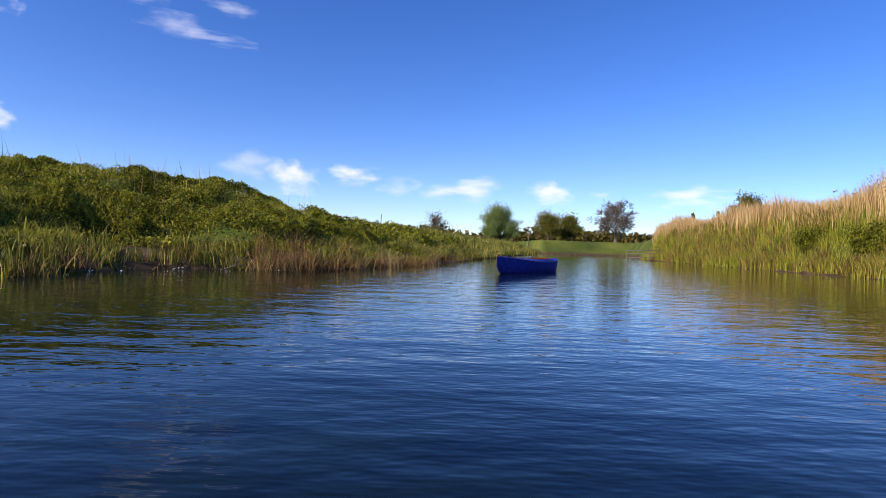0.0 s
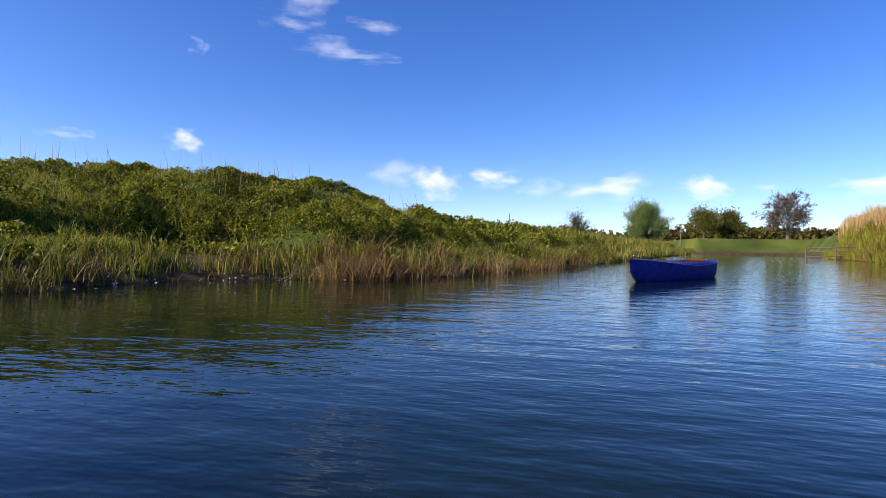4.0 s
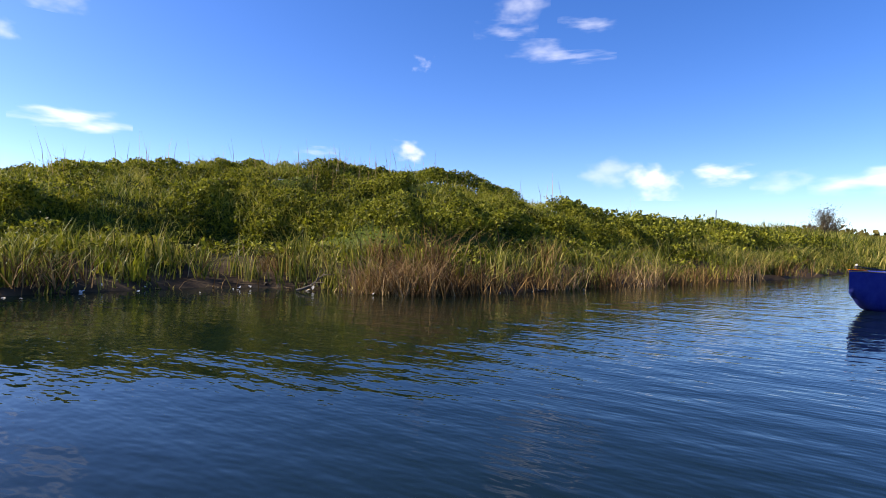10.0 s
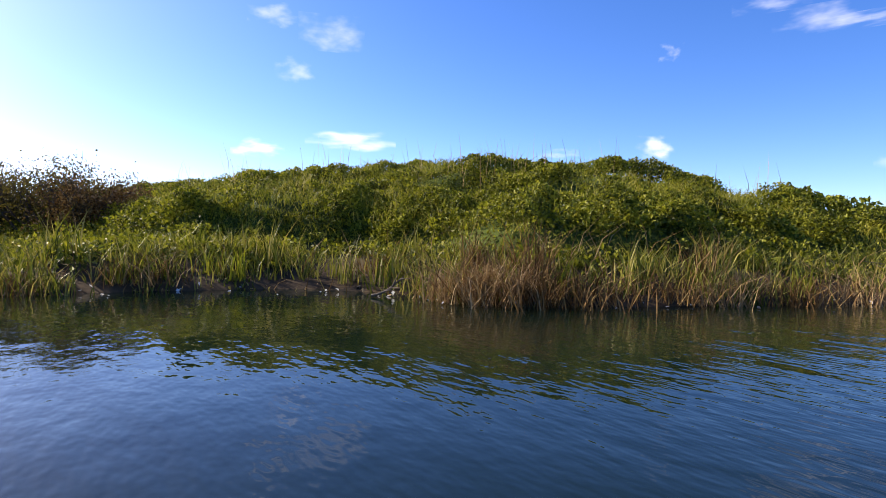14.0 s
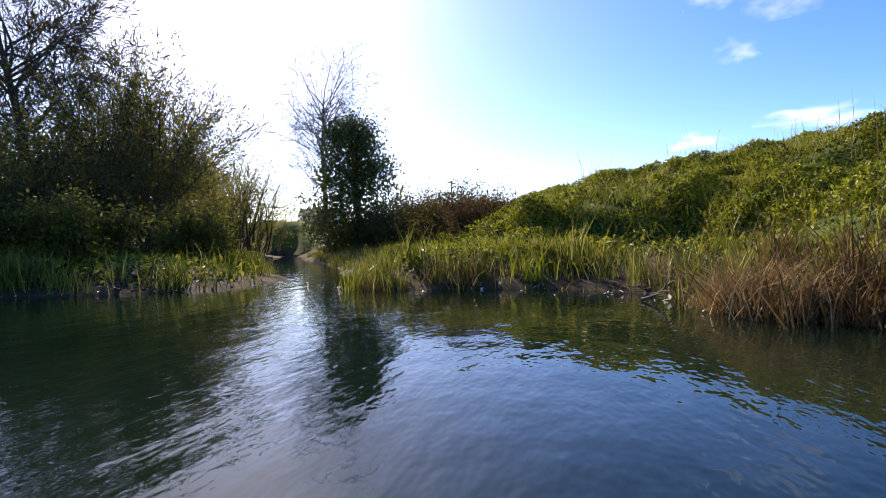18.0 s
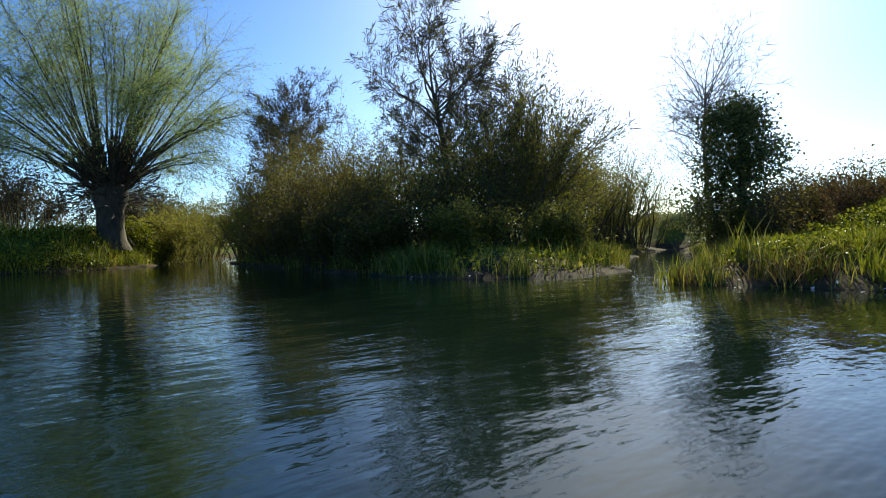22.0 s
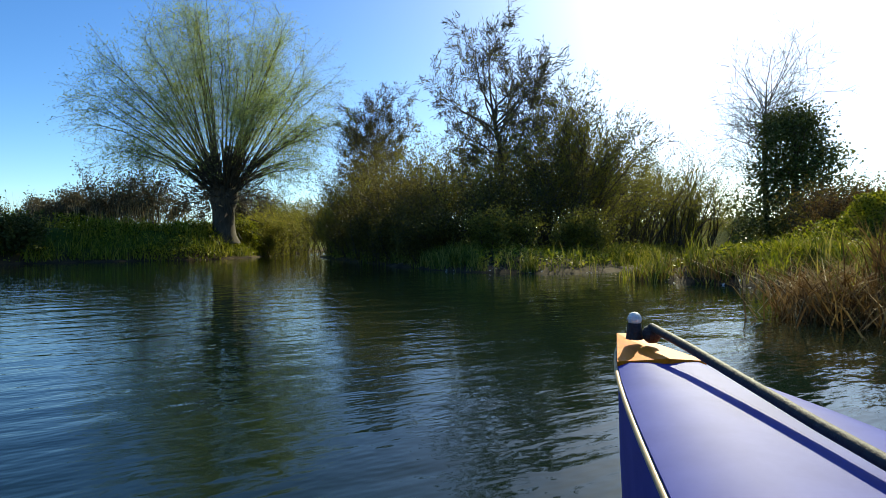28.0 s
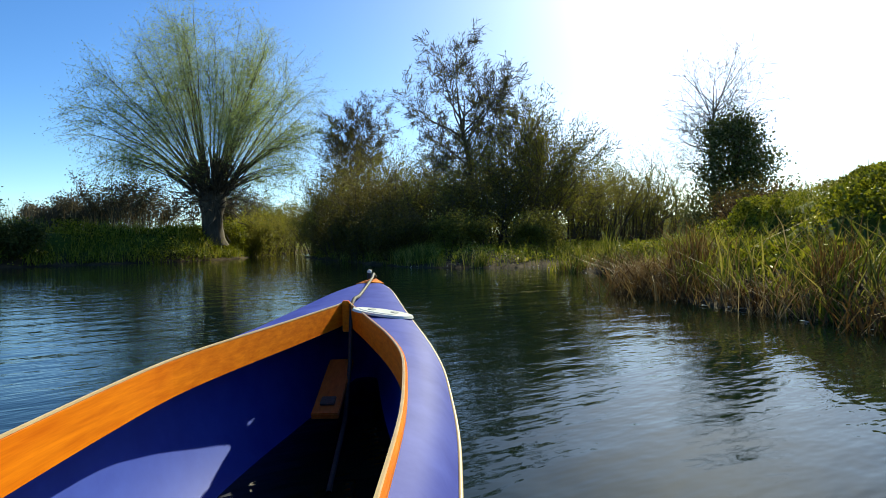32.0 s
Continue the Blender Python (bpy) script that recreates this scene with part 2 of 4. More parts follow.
def leaf_mesh(name, pos, size, aspect, mat, parent=None, up=0.3, along=None):
    """Leaves: kinked four-cornered blades with random lie; up pulls their faces towards the sky."""
    n = len(pos)
    a = RNG.normal(size=(n, 3)) if along is None else along + RNG.normal(size=(n, 3)) * 0.5
    a /= np.linalg.norm(a, axis=1)[:, None]
    z = RNG.normal(size=(n, 3)) * (1 - up) + np.array([0, 0, 1.6 * up])
    b = np.cross(a, z)
    b /= np.linalg.norm(b, axis=1)[:, None] + 1e-9
    k = np.cross(b, a)
    L = (size * RNG.uniform(0.6, 1.3, n))[:, None]
    W = L * aspect
    v = np.stack([pos, pos + a * L * 0.5 + b * W + k * L * 0.1, pos + a * L, pos + a * L * 0.5 - b * W + k * L * 0.1], 1)
    i = np.arange(n)[:, None] * 4
    return mesh_of(name, v.reshape(-1, 3), [i + [[0, 1, 2]], i + [[0, 2, 3]]], mat, parent)


def tube_mesh(name, segs, mat, parent=None, sides=5):
    """Limbs from rows of (start, end, radius there, radius here)."""
    p, q = np.array([s[0] for s in segs], float), np.array([s[1] for s in segs], float)
    r0, r1 = np.array([s[2] for s in segs]), np.array([s[3] for s in segs])
    d = q - p
    d /= np.linalg.norm(d, axis=1)[:, None] + 1e-9
    ref = np.where(np.abs(d[:, 2:]) > 0.9, [[1.0, 0, 0]], [[0, 0, 1.0]])
    u = np.cross(d, ref)
    u /= np.linalg.norm(u, axis=1)[:, None]
    w = np.cross(d, u)
    ang = np.arange(sides) * 2 * np.pi / sides
    ring = u[:, None] * np.cos(ang)[None, :, None] + w[:, None] * np.sin(ang)[None, :, None]
    v = np.concatenate([p[:, None] + ring * r0[:, None, None], q[:, None] + ring * r1[:, None, None]], 1)
    b = np.arange(len(p))[:, None] * 2 * sides
    fs = [b + [[i, (i + 1) % sides, sides + (i + 1) % sides, sides + i]] for i in range(sides)]
    return mesh_of(name, v.reshape(-1, 3), fs, mat, parent, True)


def pipe_mesh(name, pts, r, mat, parent=None, sides=8):
    """One unbroken tube along a line of points."""
    pts = np.array(pts, float)
    d = np.gradient(pts, axis=0)
    d /= np.linalg.norm(d, axis=1)[:, None]
    u = np.cross(d, [0.3, 0.1, 1.0])
    u /= np.linalg.norm(u, axis=1)[:, None]
    w = np.cross(d, u)
    ang = np.arange(sides) * 2 * np.pi / sides
    v = pts[:, None] + (np.ones(len(pts)) * r)[:, None, None] * (u[:, None] * np.cos(ang)[None, :, None] + w[:, None] * np.sin(ang)[None, :, None])
    b = (np.arange(len(pts) - 1) * sides)[:, None]
    return mesh_of(name, v.reshape(-1, 3), [b + [[i, (i + 1) % sides, sides + (i + 1) % sides, sides + i]] for i in range(sides)], mat, parent, True)


# ---- the plan: river outline, ground heights ----
RIVER = [(17, 112), (13.5, 80), (8, 60), (3.5, 38), (1.7, 29.5), (0.2, 22.5), (-1.0, 18.4), (-1.9, 15.5), (-2.4, 13.9), (-2.9, 12.6), (-3.6, 11.9),
         (-5.0, 11.6), (-5.7, 10.8), (-6.0, 9.4), (-5.8, 8.4), (-6.3, 7.4), (-9, 6.7), (-16, 3.0), (-24, -1.6), (-31, -4.6), (-32, -7.0),
         (-24, -4.4), (-16.5, 0.2), (-10, 4.4), (-7.5, 5.5), (-6.0, 5.3), (-5.4, 4.2), (-4.9, 2.4), (-5.2, 0.5), (-5.8, -5), (-6.9, -12), (-7.9, -18),
         (-11, -26), (-21, -45), (-34, -62), (-28, -64), (-15, -45), (-7, -27), (-4.5, -20), (-1.5, -16.5), (4, -15), (10, -12), (14.5, -4), (16.3, 6), (16.2, 17.7),
         (17.3, 26.5), (19.2, 41.6), (22, 60), (27, 80), (36, 112)]
RV = np.array(RIVER, float)


def shore(x, y):
    """Distance from the water's edge: positive on land, negative in the river."""
    x, y = np.asarray(x, float), np.asarray(y, float)
    best, inside = np.full(x.shape, 1e9), np.zeros(x.shape, bool)
    for (ax, ay), (bx, by) in zip(RV, np.roll(RV, -1, 0)):
        ex, ey = bx - ax, by - ay
        t = np.clip(((x - ax) * ex + (y - ay) * ey) / (ex * ex + ey * ey), 0, 1)
        best = np.minimum(best, (x - ax - t * ex) ** 2 + (y - ay - t * ey) ** 2)
        cross = ((ay > y) != (by > y)) & (x < (bx - ax) * (y - ay) / (by - ay + 1e-12) + ax)
        inside ^= cross
    d = np.sqrt(best)
    return np.where(inside, -d, d)


def west_side(x, y):
    """1 on the western bank with its mound, 0 elsewhere."""
    return ((x < 20) & (y > np.where(x < -6, 6.2 + (x + 6) * 0.45, 6.2)) & (x < 2 + np.maximum(y - 30, 0) * 0.25)).astype(float)


def height(x, y):
    x, y = np.asarray(x, float), np.asarray(y, float)
    d = shore(x, y) + (vnoise(x, y, 0.9, 3) - 0.5) * 0.45 + (vnoise(x, y, 3.1, 4) - 0.5) * 0.5
    w = west_side(x, y)
    isle = ((x < -4) & (y < 6) & (x > -33) & (y > -30) & (x < -5.6 + 0.4 * np.minimum(y + 18, 0))) * (1 - w)
    south = (y < -8) & (x < 15) & (isle < 0.5)
    mound = (1 - sstep(16.8, 21.5, y + 0.25 * x)) * sstep(-24, -17, x)
    rise = 0.75 + 0.90 * mound
    rise = np.where(w > 0, rise, np.where(isle > 0, 0.25, np.where(south, 1.15, np.where(x > 5, 0.9 + 1.5 * sstep(10, 16, y), 0.85))))
    rise = rise + 0.9 * sstep(32, 36, -x) * sstep(-40, -20, y)
    gentle = 1 - sstep(9, 15, y + 0.5 * (x + 6))
    foot = np.where(w > 0, 1.7 + 1.0 * gentle, 0.5)
    span = np.where(w > 0, 4.2 + mound * (1.9 + 2.6 * gentle), 2.4)
    h = (0.10 - 0.04 * isle) * sstep(-0.1, 0.3, d) + (0.33 - 0.2 * isle) * sstep(0.2, 1.5, d) + rise * sstep(foot, span, d)
    h = h + w * 0.34 * (sstep(foot + 0.1, foot + 0.35, d) - sstep(foot, span, d))
    h = h + w * sstep(3, 6, d) * (vnoise(x, y, 2.2, 5) - 0.5) * 0.45 + sstep(1, 3, d) * (vnoise(x, y, 0.8, 6) - 0.5) * (0.12 + 0.16 * w) + w * sstep(2, 4, d) * (vnoise(x, y, 1.25, 7) - 0.5) * 0.26
    h = h - 0.25 * sstep(30, 90, d)
    h = h + w * sstep(1.5, 4, d) * 0.32 * np.exp(-(((x + 9.8) / 3.0) ** 2 + ((y - 11.2) / 2.2) ** 2))
    return np.where(d < 0, np.maximum(-1.0, d * 0.5), h)


def axis(fine0, fine1, step, far):
    mid = np.arange(fine0, fine1 + step, step)
    grow = np.cumsum(step * 1.13 ** np.arange(1, 60))
    grow = grow[grow < far]
    return np.concatenate([fine0 - grow[::-1], mid, mid[-1] + grow])


gx, gy = axis(-24, 22, 0.33, 1900), axis(-26, 46, 0.4, 1900)
GX, GY = np.meshgrid(gx, gy)
GZ = height(GX, GY)
nx, ny = len(gx), len(gy)
idx = (np.arange(ny - 1)[:, None] * nx + np.arange(nx - 1)[None]).ravel()
ground = mesh_of("ground", np.stack([GX, GY, GZ], 2), [np.stack([idx, idx + 1, idx + nx + 1, idx + nx], 1)], ground_material(), smooth=True)
tagged(ground, "muddy river banks and green grazing fields", "ground", kind="structure")
wx, wy = np.linspace(-40, 40, 33), np.linspace(-70, 115, 47)
WX, WY = np.meshgrid(wx, wy)
wi = (np.arange(46)[:, None] * 33 + np.arange(32)[None]).ravel()
water = mesh_of("water", np.stack([WX, WY, WX * 0], 2), [np.stack([wi, wi + 1, wi + 34, wi + 33], 1)], water_material())
tagged(water, "dark rippled river water that mirrors the sky", "river", kind="structure")


# ---- plants of the banks ----
def scatter(box, count, keep):
    """Random plan points in box = (x0, x1, y0, y1), kept by the chance keep(x, y, distance from the water)."""
    x, y = RNG.uniform(box[0], box[1], count), RNG.uniform(box[2], box[3], count)
    d = shore(x, y)
    ok = (d > 0) & (RNG.uniform(size=count) < keep(x, y, d))
    x, y = x[ok], y[ok]
    return np.stack([x, y, height(x, y) - 0.02], 1), d[ok]


def stuff(ob, label, category):
    return tagged(ob, label, category, kind="stuff")


CLUMP = lambda x, y: np.exp(-(((x + 3.3) / 0.8) ** 2 + ((y - 12.5) / 0.8) ** 2))
MUD = lambda x, y: np.exp(-(((x + 4.9) / 1.3) ** 2 + ((y - 11.75) / 0.9) ** 2))
DRY = lambda x, y: sstep(12.3, 13.0, y) * (1 - sstep(14.5, 18, y))

TUFT = lambda x, y, k: sstep(0.46, 0.58, 0.6 * vnoise(x, y, 0.5, k) + 0.4 * vnoise(x, y, 1.3, k + 70))
# sedge along the western waterline
p, d = scatter((-10, 6, 6, 36), 520000, lambda x, y, d: west_side(x, y) * (1 - sstep(0.9, 1.9, d)) * (0.03 + 0.97 * TUFT(x, y, 8)) * (1 - 0.9 * MUD(x, y)) * (0.4 + 0.4 * sstep(18, 24, y)))
stuff(blade_mesh("sedge", p, RNG.uniform(0.10, 0.36, len(p)) * (0.15 + 1.3 * vnoise(p[:, 0], p[:, 1], 1.0, 9)) * (1 + 0.4 * sstep(12.5, 15, p[:, 1])), 0.021, 0.9, SEDGE), "green and yellow sedge standing along the muddy waterline", "sedge")
# dry reeds among it
p, d = scatter((-7, 3, 8, 30), 330000, lambda x, y, d: west_side(x, y) * (1 - sstep(0.8, 2.0, d)) * (0.005 + 0.2 * CLUMP(x, y) * (0.2 + 0.8 * TUFT(x, y, 11)) + 0.022 * DRY(x, y) * TUFT(x, y, 11)))
stuff(blade_mesh("dry_reeds", p, RNG.uniform(0.1, 0.5, len(p)) * (0.5 + 0.9 * vnoise(p[:, 0], p[:, 1], 0.8, 27)) * (1 + 0.4 * CLUMP(p[:, 0], p[:, 1])), 0.015, 1.1, RUST), "bent brown dead reeds at the water's edge", "dead reeds")
p, d = scatter((-7, 3, 8, 30), 26000, lambda x, y, d: west_side(x, y) * (1 - sstep(0.8, 2.2, d)) * (0.015 + 0.3 * CLUMP(x, y) + 0.14 * DRY(x, y) * TUFT(x, y, 12)))
stuff(blade_mesh("pale_reeds", p, RNG.uniform(0.2, 0.75, len(p)), 0.014, 1.3, TAN), "pale broken reed stems leaning over the water", "dead reeds")
# grass on the lower slope
p, d = scatter((-24, 6, 5, 42), 1000000, lambda x, y, d: west_side(x, y) * sstep(0.6, 1.5, d) * (1 - sstep(3.0, 5.0, d) * 0.9) * (0.05 + 0.95 * TUFT(x, y, 16)) * (1 - 0.85 * MUD(x, y)) * 0.5)
stuff(blade_mesh("long_grass", p, RNG.uniform(0.10, 0.32, len(p)) * (0.35 + 1.1 * vnoise(p[:, 0], p[:, 1], 0.9, 17)), 0.015, 1.1, GRASS), "long green grass on the lower bank", "grass")
p, d = scatter((-20, 3, 6, 30), 330000, lambda x, y, d: west_side(x, y) * sstep(0.5, 1.2, d) * (1 - sstep(3.2, 4.6, d)) * TUFT(x, y, 24) * (1 - 0.8 * MUD(x, y)))
p[:, 2] += RNG.uniform(0.02, 0.2, len(p))
stuff(leaf_mesh("bank_herbs", p, 0.1, 0.26, NETTLE, up=0.45), "low leafy herbs on the lower bank", "herbs")
# nettles and cow parsley over the mound
def nettle_patch(box, count, size, label):
    p, d = scatter(box, count, lambda x, y, d: west_side(x, y) * sstep(1.7, 3.2, d + 1.1 * vnoise(x, y, 1.0, 18) - 0.8 * (1 - sstep(9, 15, y + 0.5 * (x + 6)))) * (1 - sstep(7.8, 9.3, d)) * (0.3 + 0.7 * sstep(0.3, 0.55, vnoise(x, y, 0.5, 13))) * (1 - 0.95 * sstep(0.62, 0.70, vnoise(x, y, 0.75, 33))))
    top = 0.06 + 0.16 * sstep(0.2, 0.8, vnoise(p[:, 0], p[:, 1], 0.5, 13)) + 0.2 * vnoise(p[:, 0], p[:, 1], 0.23, 14) + 0.2 * vnoise(p[:, 0], p[:, 1], 1.7, 19)
    p[:, 2] += top * (1 - 0.6 * RNG.uniform(0, 1, len(p)) ** 2.0)
    stuff(leaf_mesh("nettles", p, size, 0.30, NETTLE, up=0.38), label, "nettles")


p, d = scatter((-20, 1, 6.5, 20), 420000, lambda x, y, d: west_side(x, y) * sstep(2.2, 3.6, d) * (1 - sstep(8, 9.5, d)) * (0.06 + 0.94 * TUFT(x / 1.6, y / 1.6, 61)) * 0.2)
p[:, 2] += 0.16 + 0.16 * vnoise(p[:, 0], p[:, 1], 0.5, 13)
stuff(blade_mesh("mound_grass", p, RNG.uniform(0.08, 0.26, len(p)), 0.012, 1.3, GRASS), "fine yellow-green grass growing through the nettles", "grass")
nettle_patch((-22, 1, 6, 21), 1250000, 0.06, "dense green nettles and cow parsley covering the mound")
nettle_patch((-14, 6, 21, 45), 240000, 0.11, "green nettles along the bank beyond the mound")
# tall dead stalks along the crest
p, d = scatter((-22, 2, 8, 30), 5200, lambda x, y, d: west_side(x, y) * sstep(3.5, 5.5, d) * (1 - sstep(8, 10, d)) * (vnoise(x, y, 1.1, 15) > 0.66))
stuff(blade_mesh("dead_stalks", p, RNG.uniform(0.5, 1.25, len(p)), 0.012, 0.18, STRAW), "thin dry stalks standing over the crest", "dead stalks")
# northern stretch of the western bank, farther off
p, d = scatter((-14, 20, 34, 112), 150000, lambda x, y, d: west_side(x, y) * (1 - sstep(5, 8, d)) * 0.8)
stuff(blade_mesh("far_sedge", p, RNG.uniform(0.3, 0.8, len(p)), 0.05, 0.5, SEDGE), "green sedge on the far bank", "sedge")

# island
ISLE = lambda x, y: ((x < -4.5) & (y < 6) & (x > -30) & (y < 5.8 + (x + 7) * 0.62)) * 1.0
p, d = scatter((-18, -4, -16, 6.5), 300000, lambda x, y, d: ISLE(x, y) * (1 - sstep(0.8, 1.8, d)) * (0.06 + 0.94 * (vnoise(x, y, 1.3, 21) > 0.62)) * (0.3 + 0.7 * (y > 0.5)) * 0.7)
stuff(blade_mesh("island_sedge", p, RNG.uniform(0.15, 0.6, len(p)), 0.018, 0.55, SEDGE), "yellow-green sedge fringing the wooded island", "sedge")
p, d = scatter((-30, -4.5, -20, 5.5), 90000, lambda x, y, d: ISLE(x, y) * sstep(0.1, 1.0, d))
p[:, 2] += RNG.uniform(0.02, 0.4, len(p)) * vnoise(p[:, 0], p[:, 1], 1.2, 22)
stuff(leaf_mesh("island_weeds", p, 0.11, 0.3, GRASS, up=0.5), "low green weeds on the island", "weeds")
# reeds at the creek's mouth
p, d = scatter((-34, -5.5, -8, 11), 260000, lambda x, y, d: (x < -5.9) * (y > -6 + 0 * x) * (1 - sstep(0.6, 1.8, d)) * (1 - ISLE(x, y)) * (0.03 + 0.5 * TUFT(x, y, 25)))
stuff(blade_mesh("creek_reeds", p, RNG.uniform(0.08, 0.32, len(p)) * (0.5 + vnoise(p[:, 0], p[:, 1], 0.8, 26)), 0.016, 0.6, SEDGE), "short reeds along the side creek", "reeds")

# southern bank with the pollard willow, and the eastern bank
SOUTH = lambda x, y: ((x > -5.6 + 0.4 * np.minimum(y + 18, 0)) & (y < -8) | (x > 9)) * 1.0
p, d = scatter((-8, 40, -40, 16), 420000, lambda x, y, d: SOUTH(x, y) * (1 - sstep(3.0, 5.0, d)) * 0.35 * (0.2 + 0.8 * (vnoise(x, y, 1.5, 42) > 0.5)))
stuff(blade_mesh("bank_grass", p, RNG.uniform(0.3, 1.0, len(p)), 0.035, 0.7, GRASS), "tall green grass overhanging the far bank", "grass")
p, d = scatter((-14, 22, -44, 4), 420000, lambda x, y, d: SOUTH(x, y) * (1 - sstep(3.5, 5.5, d)) * (0.15 + 0.85 * TUFT(x / 2.2, y / 2.2, 43)))
p[:, 2] += (0.15 + 0.75 * vnoise(p[:, 0], p[:, 1], 1.1, 44)) * (1 - RNG.uniform(0, 1, len(p)) ** 2) * (1 - 0.4 * sstep(2, 4, d))
stuff(leaf_mesh("bank_weeds", p, 0.13, 0.34, NETTLE, up=0.35), "dark leafy weeds along the far waterline", "weeds")
p, d = scatter((12, 40, 8, 70), 330000, lambda x, y, d: (1 - sstep(2.0, 3.2, d)) * 0.8)
stuff(blade_mesh("east_sedge", p, RNG.uniform(0.3, 0.95, len(p)), 0.03, 0.6, GRASS), "green sedge below the pale reed bed", "sedge")
p, d = scatter((14, 30, 8, 60), 110000, lambda x, y, d: (1 - sstep(2.2, 3.4, d)) * (vnoise(x, y, 1.3, 52) > 0.45))
stuff(blade_mesh("east_dead_stems", p, RNG.uniform(0.3, 1.0, len(p)), 0.03, 1.0, RUST), "brown collapsed stems among the sedge", "dead stems")
p, d = scatter((14, 46, 8, 75), 300000, lambda x, y, d: sstep(1.5, 2.8, d) * (1 - sstep(6, 9, d)))
stuff(blade_mesh("reed_bed", p, RNG.uniform(0.9, 1.9, len(p)) * (0.55 + 0.75 * vnoise(p[:, 0], p[:, 1], 2.6, 51)), 0.04, 0.25, STRAW), "tall pale dry reed bed on the bank", "reed bed")


# ---- trees ----
def limb(segs, tips, p, d, length, r, depth, rnd, fork, wobble, lift, kids, n=6, droop=0.0):
    """One limb and its side branches. Tips collects where leaves may grow."""
    p, d = np.array(p, float), np.array(d, float)
    step = length / n
    for i in range(n):
        d = d + rnd.normal(size=3) * wobble + np.array([0, 0, lift])
        d /= np.linalg.norm(d)
        q = p + d * step
        r1 = r * (1 - 0.72 * (i + 1) / n)
        segs.append((p, q, r * (1 - 0.72 * i / n), r1))
        if depth == 0 or i == n - 1:
            tips.append((p, q))
        if depth > 0 and i >= 2:
            for _ in range(kids):
                s = np.cross(d, rnd.normal(size=3))
                s /= np.linalg.norm(s) + 1e-9
                nd = d * (1 - fork) + s * fork
                limb(segs, tips, q, nd / np.linalg.norm(nd), length * rnd.uniform(0.3, 0.52), max(r1 * 0.5, 0.009), depth - 1, rnd, fork, wobble, lift + droop, kids, max(3, n - 2), droop)
        p = q


def tip_points(tips, each, spread, rnd):
    a, b = np.array([t[0] for t in tips]), np.array([t[1] for t in tips])
    i = np.repeat(np.arange(len(a)), each)
    t = rnd.uniform(size=(len(i), 1))
    return a[i] * (1 - t) + b[i] * t + rnd.normal(size=(len(i), 3)) * spread, (b - a)[i]


def tree(name, base, trunk, limbs, leaves, label, category="tree", bark_mat=None, leaf_mat=None, seed=1, sides=5, twigs=None):
    """trunk: height, radius, lean; limbs: count, length, lowest and highest angle above level, depth, fork, wobble, lift, kids;
    leaves: number to a twig, size, aspect, spread. The limbs leave the upper part of the trunk."""
    rnd = np.random.default_rng(seed)
    x, y = base
    z = float(height(np.array([x]), np.array([y]))[0]) - 0.05
    root = tagged(new(name), label, category)
    root.location = (x, y, max(z, 0.0))
    th, tr, lean = trunk
    tips = []
    p, n = np.zeros(3), 6
    line, taper = [p], 0.13 if th > 4.4 else 0.05
    for i in range(n):
        p = p + np.array([lean[0] * th / n, lean[1] * th / n, th / n]) + rnd.normal(size=3) * [0.03 * th / n, 0.03 * th / n, 0]
        line.append(p)
    stem = tr * (1 - taper * np.arange(n + 1)) * np.array([1.35] + [1.0] * n)
    count, length, low, high, depth, fork, wobble, lift, kids, share, *sag = limbs
    for i in range(count):
        a, e = i * 2.39996 + rnd.uniform(-0.3, 0.3), radians(low + (high - low) * rnd.uniform() ** 0.8)
        at = p * (1 - share * rnd.uniform())
        mine = []
        limb(mine, tips, at, (math.cos(a) * math.cos(e), math.sin(a) * math.cos(e), math.sin(e)), length * (0.4 + 0.65 * math.sin(e)) * rnd.uniform(0.8, 1.1), tr * 0.42 if count < 12 else min(tr * 0.2, 0.09), depth, rnd, fork, wobble, lift, kids, 6, *sag)
        tube_mesh("limb", mine, bark_mat or BARK, root, sides)
    pipe_mesh("trunk", line, stem, bark_mat or BARK, root, 10)
    if twigs:
        pts, along = tip_points(tips, twigs[0], 0.08, rnd)
        leaf_mesh("twig_spray", pts, twigs[1] * 0.7, 0.013, bark_mat or BARK, root, 0.2, along / (np.linalg.norm(along, axis=1)[:, None] + 1e-9))
    if leaves and leaves[0]:
        pts, along = tip_points(tips, leaves[0], leaves[3], rnd)
        leaf_mesh("crown", pts, leaves[1], leaves[2], leaf_mat, root, 0.2, along / (np.linalg.norm(along, axis=1)[:, None] + 1e-9))
    return root


